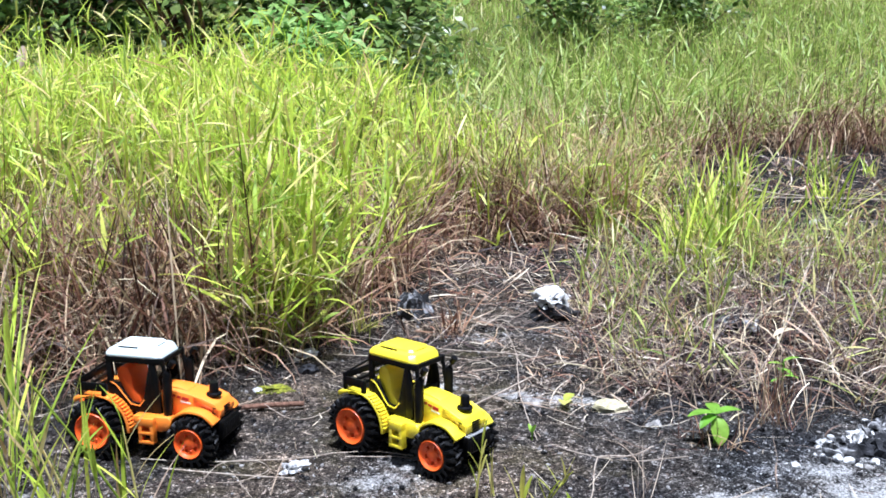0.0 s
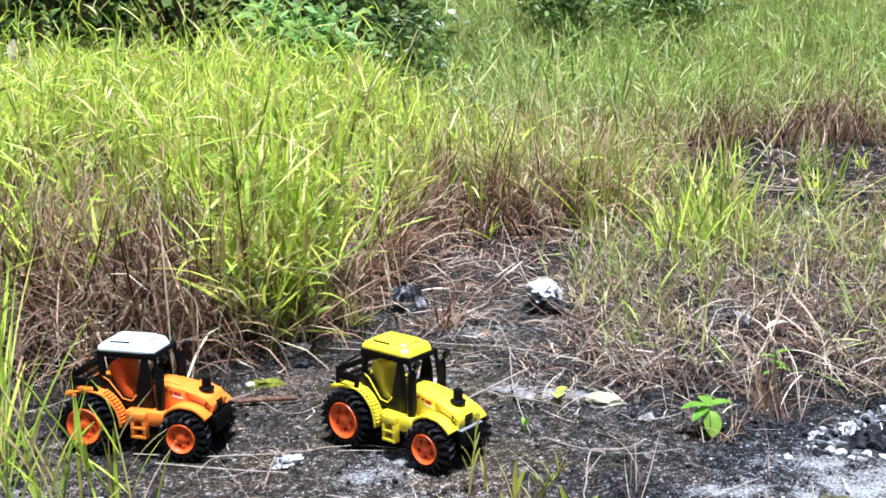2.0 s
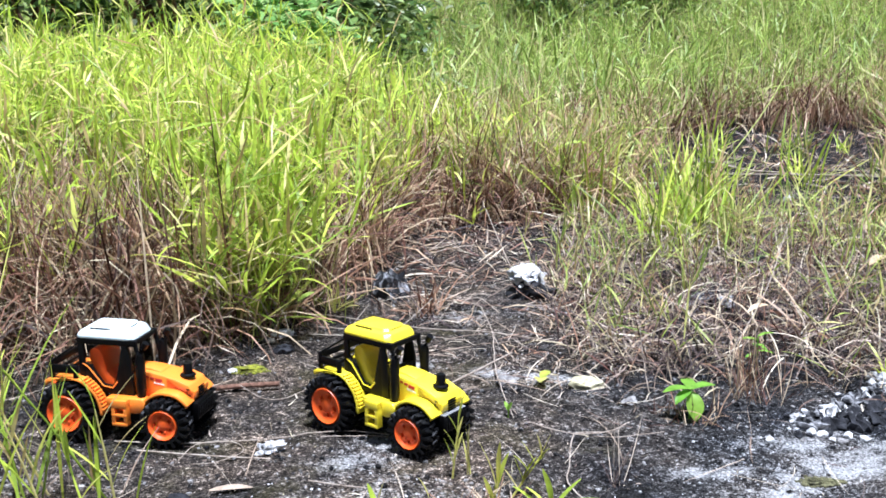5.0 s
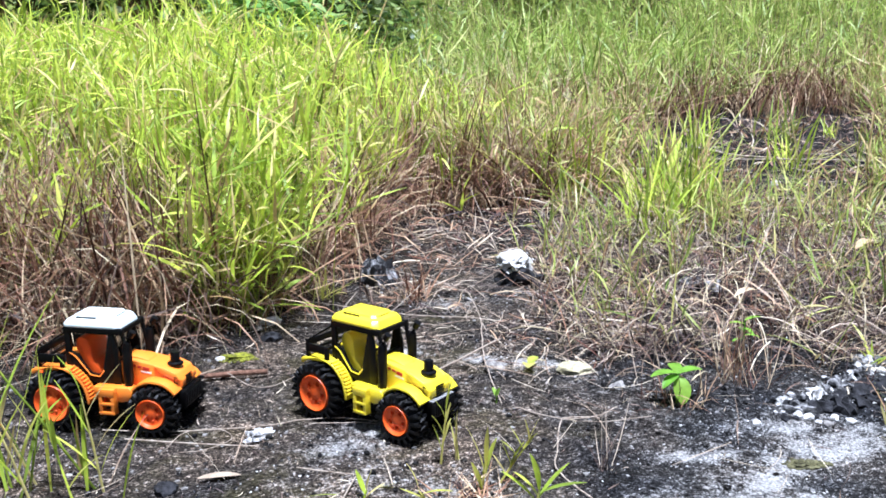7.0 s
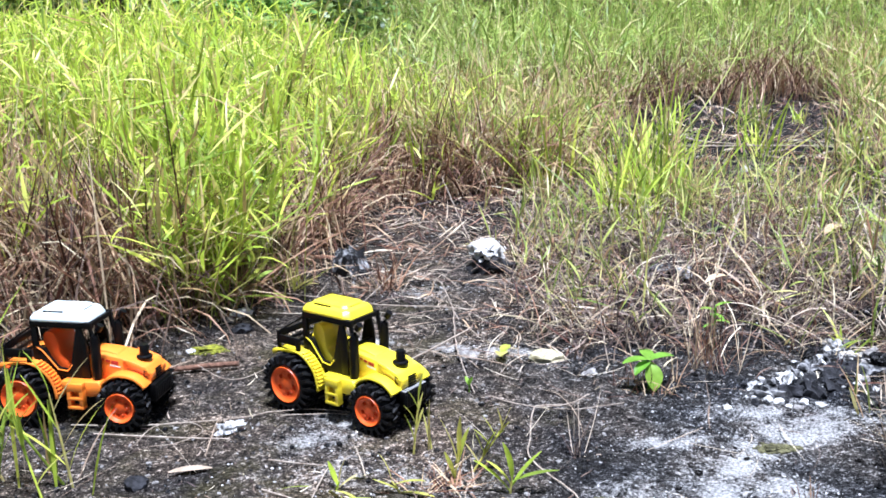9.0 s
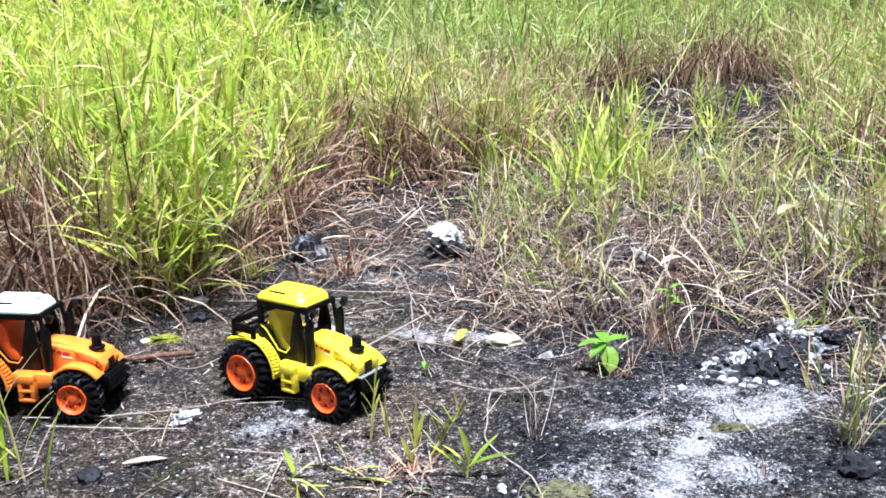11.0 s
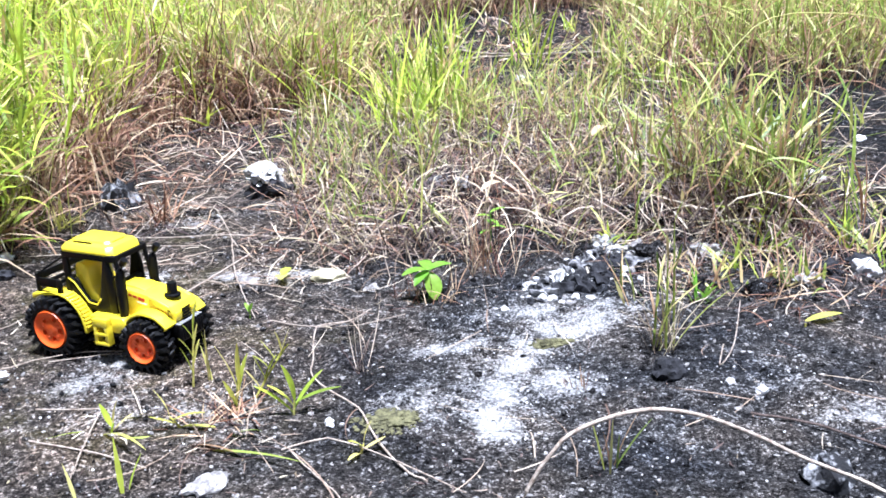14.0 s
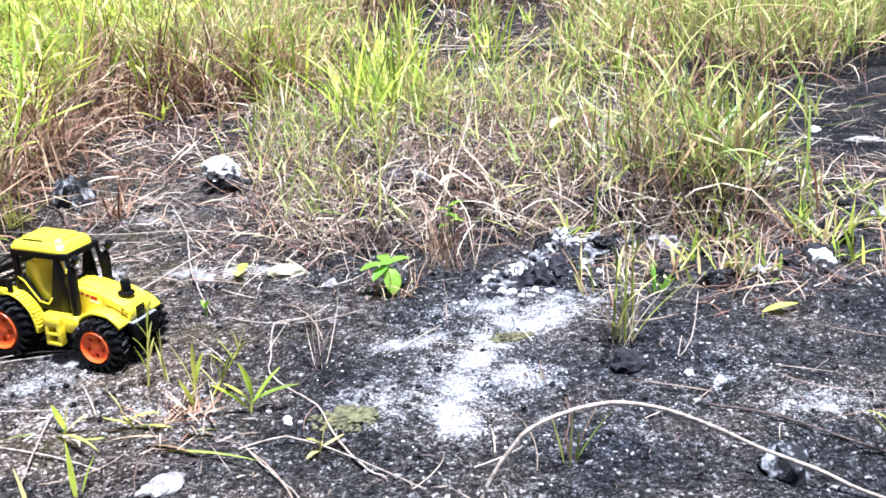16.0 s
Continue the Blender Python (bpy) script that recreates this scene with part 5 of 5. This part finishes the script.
def weed(name, x, y, stem_h, leaves, mat, label, stem_mat=None, lean=(0, 0), stem_r=0.0012):
    """A small plant: a stem and separate leaves of (height, azimuth, elevation, length, width, droop), in metres and degrees."""
    e = new(name)
    e.location = (x, y, zat(x, y))
    tagged(e, label, "weed", "small weeds and fallen leaves")
    bm = bmesh.new()
    tube(bm, [(0, 0, -0.004), (lean[0] * 0.4, lean[1] * 0.4, stem_h * 0.5), (lean[0], lean[1], stem_h)], [stem_r, stem_r * 0.9, stem_r * 0.6], 6)
    part("stem", bm, stem_mat or mat, e)
    for h, az, el, L, w, dr in leaves:
        s = min(1, h / stem_h)
        bm = bmesh.new()
        broad_leaf(bm, (lean[0] * s, lean[1] * s, h), radians(az), radians(el), L, w, radians(dr))
        part("leaf", bm, mat, e, smooth=180)
    return e


weed("seedling", 0.311, 1.09, 0.036, [(0.036, 190, 18, 0.034, 0.015, 35), (0.036, 8, 25, 0.03, 0.015, 35), (0.033, -80, -35, 0.034, 0.021, 45), (0.036, 95, 30, 0.026, 0.015, 40), (0.034, -140, 5, 0.03, 0.013, 40), (0.035, 50, 20, 0.026, 0.014, 40)], SEEDLING, "bright green broad-leaved seedling in the soil")
weed("seedling", 0.43, 1.22, 0.055, [(0.05, 170, 20, 0.02, 0.007, 30), (0.055, 10, 25, 0.022, 0.007, 30), (0.045, -70, 5, 0.018, 0.006, 30), (0.04, 100, 20, 0.016, 0.005, 30), (0.035, -20, 20, 0.02, 0.006, 40), (0.03, 200, 20, 0.018, 0.006, 40)], SEEDLING, "small green weed among dry twigs")
weed("seedling", 0.152, 1.192, 0.006, [(0.006, -100, 28, 0.03, 0.016, 30), (0.005, 60, 25, 0.024, 0.012, 30)], YELLOWED, "pair of pale green leaves low on the soil")
weed("seedling", 0.103, 1.1, 0.012, [(0.008, -60, 70, 0.014, 0.006, 10), (0.008, 120, 60, 0.012, 0.005, 20)], SEEDLING, "tiny green sprout in the soil")
weed("fallen_leaf", 0.668, 0.872, 0.004, [(0.006, 8, 8, 0.05, 0.011, 14)], YELLOWED, "yellow-green fallen leaf on the soil")
weed("fallen_leaf", -0.205, 0.918, 0.003, [(0.005, 8, 6, 0.042, 0.011, 10)], STRAW, "curled whitish dry leaf on the soil", STEM)
stone("dry_scrap", -0.158, 1.012, (0.028, 0.018, 0.016), CRUMBLY, "crumpled whitish scrap on the soil", 41, 0.7, 30, 3)
weed("fallen_leaf", 0.0, 1.17, 0.003, [(0.005, 200, 10, 0.03, 0.008, 20)], STRAW, "pale dry fallen leaf on the soil", STEM)
weed("fallen_leaf", 0.77, 1.6, 0.06, [(0.06, -150, 20, 0.05, 0.02, 50), (0.055, 60, 10, 0.04, 0.018, 60)], DRY, "rusty dead leaf caught in the tangle", STEM)
weed("fallen_leaf", 0.5, 1.38, 0.05, [(0.05, 200, 20, 0.04, 0.014, 50), (0.04, 40, 10, 0.035, 0.012, 60)], DRY, "rusty dead leaf caught in the tangle", STEM)


def tuft(name, x, y, blades, mat, label):
    """A tuft of separate grass blades of (dx, dy, azimuth, elevation, length, width, droop)."""
    e = new(name)
    e.location = (x, y, zat(x, y) - 0.003)
    tagged(e, label, "grass tuft", "grass tufts on the soil")
    for dx, dy, az, el, L, w, dr in blades:
        s = Strips()
        s.blades([(dx, dy, 0)], radians(az), radians(el), L, w, radians(dr), seg=7, stalk=0.5)
        s.object("blade", mat, e)
    return e


def random_tuft(name, x, y, n, spread_r, length, width, mat, label, elev=(50, 88), droop=(0, 60)):
    bl = []
    for _ in range(n):
        a, d = rr.uniform(0, math.tau), spread_r * math.sqrt(rr.random())
        bl.append((math.cos(a) * d, math.sin(a) * d, rr.uniform(0, 360), rr.uniform(*elev), length * rr.uniform(0.5, 1.1), width * rr.uniform(0.6, 1.2), rr.uniform(*droop)))
    return tuft(name, x, y, bl, mat, label)


# shoots that stand up before the toys
def shoot(x, y, h, lean, n, leaf, width, mat, label, plane=20, spread_deg=38):
    """A grass shoot: a thin culm with narrow leaves on alternate sides, all close to one plane."""
    e = new("grass_shoot")
    e.location = (x, y, zat(x, y) - 0.003)
    tagged(e, label, "grass shoot", "grass shoots on the soil")
    top = Vector((math.cos(radians(plane)) * lean, math.sin(radians(plane)) * lean, h))
    bm = bmesh.new()
    tube(bm, [(0, 0, 0), top * 0.5 + Vector((0, 0, h * 0.03)), top], [0.0013, 0.0011, 0.0006], 6)
    part("culm", bm, mat, e)
    for k in range(n):
        s = 0.25 + 0.75 * k / max(1, n - 1)
        az = plane + (0 if k % 2 else 180) + rr.gauss(0, 18)
        el = 90 - spread_deg * rr.uniform(0.5, 1.2) if k < n - 1 else 84
        bm = bmesh.new()
        broad_leaf(bm, top * s, radians(az), radians(el), leaf * rr.uniform(0.75, 1.15), width * rr.uniform(0.8, 1.2), radians(rr.uniform(-8, 30)), 6)
        part("blade", bm, mat, e, smooth=180)
    return e


shoot(0.069, 0.889, 0.03, 0.006, 4, 0.05, 0.0068, YELLOWED, "yellowing broad grass shoot on the soil", 20, 18)
shoot(0.088, 0.906, 0.045, 0.03, 9, 0.03, 0.0056, YELLOWED, "pale yellow feathery grass shoot", 5, 26)
shoot(0.119, 0.856, 0.018, 0.002, 5, 0.042, 0.0066, GREEN, "green grass shoot with broad blades", 0, 55)
shoot(0.033, 0.944, 0.06, 0.006, 6, 0.032, 0.0042, YELLOWED, "slender pale green grass shoot", 10, 16)
shoot(-0.042, 0.87, 0.012, -0.004, 3, 0.03, 0.006, GREEN, "fresh green grass shoot low on the soil", 160, 50)
tuft("grass_tuft", -0.05, 0.872, [(0, 0, -62, 30, 0.09, 0.0055, 35), (0.012, 0.02, 5, 14, 0.035, 0.005, 12), (-0.01, 0.01, 200, 20, 0.04, 0.004, 25)], GREEN, "bright green blades lying out over the soil")
tuft("grass_tuft", 0.022, 0.833, [(0, 0, -45, 22, 0.06, 0.0085, 30), (0.01, -0.012, -40, 14, 0.11, 0.0045, 16), (0.0, 0.01, 170, 14, 0.06, 0.004, 18), (0.035, 0.0, -20, 40, 0.035, 0.0055, 50)], FIELD, "broad green blades lying over straw")
tuft("grass_tuft", -0.03, 0.765, [(0, 0, 100, 80, 0.05, 0.0058, 10), (0.004, 0.004, 30, 72, 0.035, 0.004, 20), (-0.035, 0.0, 120, 70, 0.035, 0.005, 15)], GREEN, "upright fresh green blades near straw")
shoot(0.02, 0.86, 0.015, 0.01, 4, 0.034, 0.004, YELLOWED, "yellowing grass shoot lying over straw", 170, 70)
shoot(0.165, 0.775, 0.012, 0.004, 4, 0.022, 0.0045, YELLOWED, "small yellow-green shoot on the soil", 10, 60)
for x, y, h, lean, plane, n, leaf in ((-0.425, 0.93, 0.13, 0.03, 100, 5, 0.075), (-0.405, 0.9, 0.1, -0.02, 20, 5, 0.07), (-0.38, 0.91, 0.08, 0.02, 160, 5, 0.07), (-0.36, 0.9, 0.07, 0.015, 30, 4, 0.06), (-0.29, 0.9, 0.1, -0.012, 10, 5, 0.06),
                                      (-0.345, 0.87, 0.1, -0.03, 0, 4, 0.07), (-0.45, 0.95, 0.17, 0.04, 70, 5, 0.08), (-0.44, 0.88, 0.15, -0.03, 0, 4, 0.07), (-0.47, 0.98, 0.2, 0.02, 40, 6, 0.08), (-0.415, 0.87, 0.16, 0.05, 150, 4, 0.08), (-0.31, 0.875, 0.06, 0.03, 140, 4, 0.06),
                                      (-0.4, 0.9, 0.21, -0.06, 10, 6, 0.05), (-0.36, 0.92, 0.19, -0.08, 5, 5, 0.045), (-0.43, 0.9, 0.25, -0.03, 20, 6, 0.06), (-0.3, 0.91, 0.17, -0.1, 12, 5, 0.04)):
    shoot(x, y, h, lean, n, leaf, 0.0036, GREEN, "slender green grass shoot in front of the toys", plane, 30)
random_tuft("dry_tuft", 0.055, 0.862, 80, 0.03, 0.055, 0.0019, DRY, "flattened reddish straw under the shoots", (2, 30), (-5, 25))
random_tuft("dry_tuft", 0.07, 0.855, 50, 0.045, 0.06, 0.0014, STRAW, "flattened dry straw under the shoots", (2, 22), (-5, 15))
random_tuft("dry_tuft", 0.04, 0.815, 30, 0.04, 0.06, 0.0013, TANGLE, "greyish flattened straw on the soil", (2, 22), (-5, 15))
for dx, dy, h, pl in ((0.0, 0.0, 0.1, 20), (0.012, 0.006, 0.13, 120), (-0.012, 0.004, 0.085, 70)):
    shoot(0.503 + dx, 0.87 + dy, h, rr.uniform(-0.015, 0.015), 5, 0.04, 0.0022, FIELD, "slender grass shoot beside a dark stone", pl, 40)
random_tuft("dry_tuft", -0.128, 1.53, 26, 0.012, 0.075, 0.0026, YELLOWED, "small tuft of dry tan grass", (35, 85))
random_tuft("dry_tuft", 0.01, 1.5, 34, 0.022, 0.085, 0.003, DRY, "small tuft of reddish dry grass", (40, 85))
random_tuft("dry_tuft", 0.2, 0.93, 22, 0.01, 0.08, 0.0009, TANGLE, "thin greyish dry weed", (35, 88), (-40, 50))
random_tuft("dry_tuft", 0.405, 1.14, 70, 0.035, 0.1, 0.0013, DRY, "reddish twiggy dry weed", (30, 88), (-35, 70))
random_tuft("dry_tuft", 0.36, 0.68, 6, 0.012, 0.07, 0.0022, FIELD, "thin dark green blades on the soil", (60, 88), (0, 30))
random_tuft("grass_tuft", 0.63, 0.6, 12, 0.02, 0.07, 0.004, GREEN, "green blades beside a dark twig", (45, 85), (0, 40))
random_tuft("dry_tuft", 0.385, 0.82, 9, 0.01, 0.04, 0.0014, DRY, "tiny dry tuft on chalky soil", (60, 88), (0, 20))
random_tuft("dry_tuft", 0.31, 1.09, 80, 0.04, 0.055, 0.0014, DRY, "dry grass round the seedling", (20, 80))
random_tuft("grass_tuft", 0.503, 0.87, 6, 0.012, 0.11, 0.0017, FIELD, "slender green tuft by a dark stone", (60, 88), (-5, 40))
random_tuft("dry_tuft", 0.5, 0.872, 34, 0.014, 0.1, 0.0012, THATCH, "brown dry blades in the slender tuft", (50, 88), (0, 50))
random_tuft("grass_tuft", 0.53, 1.0, 7, 0.022, 0.085, 0.0034, FIELD, "fresh green blades beside the stone ridge", (50, 85), (0, 40))
random_tuft("grass_tuft", 0.655, 1.02, 16, 0.03, 0.07, 0.0045, FIELD, "blue-green broad blades in the soil", (30, 75), (0, 50))
random_tuft("grass_tuft", 0.6, 0.975, 10, 0.012, 0.045, 0.006, SEEDLING, "bright green broad blades in the soil", (40, 85), (0, 60))
for k in range(34):
    x, y = rr.uniform(0.58, 1.1), rr.uniform(0.95, 1.3)
    random_tuft("grass_tuft", x, y, 9, 0.02, rr.uniform(0.04, 0.1), 0.0038, rr.choice((GREEN, FIELD, FIELD)), "short green tuft on stony soil", (35, 85), (0, 60))
for k in range(36):
    x, y = rr.uniform(0.75, 2.0), rr.uniform(2.2, 3.5)
    random_tuft("grass_tuft", x, y, 10, 0.04, rr.uniform(0.08, 0.22), 0.006, rr.choice((GREEN, FIELD)), "sparse green tuft on dark bare soil", (40, 88), (0, 40))
for k in range(12):
    x, y = rr.uniform(0.3, 0.65), rr.uniform(1.75, 2.5)
    random_tuft("grass_tuft", x, y, 22, 0.05, rr.uniform(0.15, 0.26), 0.006, GREEN, "green tuft at the edge of the tall grass", (50, 88), (0, 40))
for k in range(40):
    x, y = rr.uniform(0.56, 1.1), rr.uniform(0.93, 1.28)
    random_tuft("dry_tuft", x, y, 14, 0.035, rr.uniform(0.05, 0.1), 0.0016, rr.choice((DRY, STRAW)), "dry brown wisps on stony soil", (5, 80), (0, 60))
    s = rr.uniform(0.01, 0.032)
    stone("soil_clod", rr.uniform(0.54, 1.08), rr.uniform(0.92, 1.22), (s * 1.3, s, s * 0.8), rr.choice((SOIL, SOIL, STONE_DARK, STONE_GREY)), "rough clod on stony soil", 330 + k, 0.36, rr.uniform(0, 360), 3)
# tall blades before the orange toy
for x, y, n, L in ((-0.405, 0.885, 7, 0.18), (-0.44, 0.93, 8, 0.22), (-0.365, 0.9, 4, 0.15), (-0.285, 0.9, 3, 0.16), (-0.47, 1.0, 12, 0.26), (-0.335, 0.93, 3, 0.12)):
    random_tuft("grass_tuft", x, y, n, 0.03, L, 0.0036, GREEN, "tall thin green blades in front of the toys", (62, 89), (-4, 35))
    random_tuft("dry_tuft", x, y, n // 2, 0.03, L * 0.7, 0.002, STRAW, "thin pale stalks in front of the toys", (55, 88), (0, 40))
random_tuft("grass_tuft", 0.05, 0.95, 3, 0.005, 0.065, 0.0035, YELLOWED, "pale blades in front of the yellow toy", (68, 88), (0, 20))


# ---- shrubs and trees behind ----
def shrub(name, x, y, rad, h, n, leaf, mat, label, category="shrub"):
    e = new(name)
    e.location = (x, y, zat(x, y) - 0.01)
    tagged(e, label, category, "shrubs behind the grass")
    limbs = []
    for k in range(7):
        a, out = rr.uniform(0, math.tau), rr.uniform(0.3, 0.9) * rad
        top = Vector((math.cos(a) * out, math.sin(a) * out, h * rr.uniform(0.55, 0.95)))
        bm = bmesh.new()
        tube(bm, [(0, 0, 0), (top.x * 0.3, top.y * 0.3, top.z * 0.45), top], [0.012 * h + 0.003, 0.008 * h + 0.002, 0.002], 6)
        part("branch", bm, BARK, e)
        limbs.append(top)
    cl = np.array([[rr.gauss(0, 0.42) * rad, rr.gauss(0, 0.42) * rad, h * rr.uniform(0.02, 1.0)] for _ in range(46)] + [list(t) for t in limbs])
    c = cl[rng.integers(0, len(cl), n)]
    p = c + rng.normal(0, 1, (n, 3)) * np.array([rad, rad, h]) * 0.13
    p[:, 2] = np.abs(p[:, 2])
    s = Strips()
    s.blades(p, rng.uniform(0, math.tau, n), rng.uniform(-0.3, 0.9, n), leaf * rng.uniform(0.6, 1.3, n), leaf * 0.5 * rng.uniform(0.7, 1.2, n), rng.uniform(0.2, 1.2, n), seg=3, stalk=0.15)
    s.object("foliage", mat, e)
    return e


for x, y, rad, h in ((-2.6, 3.6, 0.6, 1.1), (-1.9, 3.75, 0.55, 1.2), (-1.35, 3.7, 0.5, 1.1), (-0.85, 3.8, 0.5, 1.15), (-0.4, 4.0, 0.45, 1.0), (-1.6, 4.6, 0.8, 1.9), (-0.5, 4.7, 0.7, 1.7), (-2.8, 4.8, 0.9, 2.0)):
    shrub("shrub", x, y, rad, h, 2600, 0.06, SHRUB, "dense dark green broad-leaved shrub behind the grass")
for x, y, rad, h in ((-0.25, 5.5, 0.3, 0.64), (0.75, 5.9, 0.4, 0.52), (1.5, 6.4, 0.4, 0.45)):
    shrub("shrub", x, y, rad, h, 1500, 0.06, SHRUB, "low dark green shrub at the edge of the field")
weed("pale_leaf", -1.2, 2.95, 0.43, [(0.43, -90, -55, 0.07, 0.03, 15)], STRAW, "whitish dead leaf hanging in the tall grass", STEM)
shrub("fern_bush", -0.42, 3.15, 0.24, 0.52, 1100, 0.06, FERN, "fresh light-green bush behind the tall grass")
for k in range(15):
    x = -6 + k * 1.15 + rr.uniform(-0.3, 0.3)
    shrub("hedge_shrub", x, 9.6 + rr.uniform(-0.4, 0.6) - (1.2 if x > 5 else 0), 1.0, rr.uniform(2.0, 3.0), 2400, 0.15, SHRUB, "tall leafy shrub closing the far side of the field")
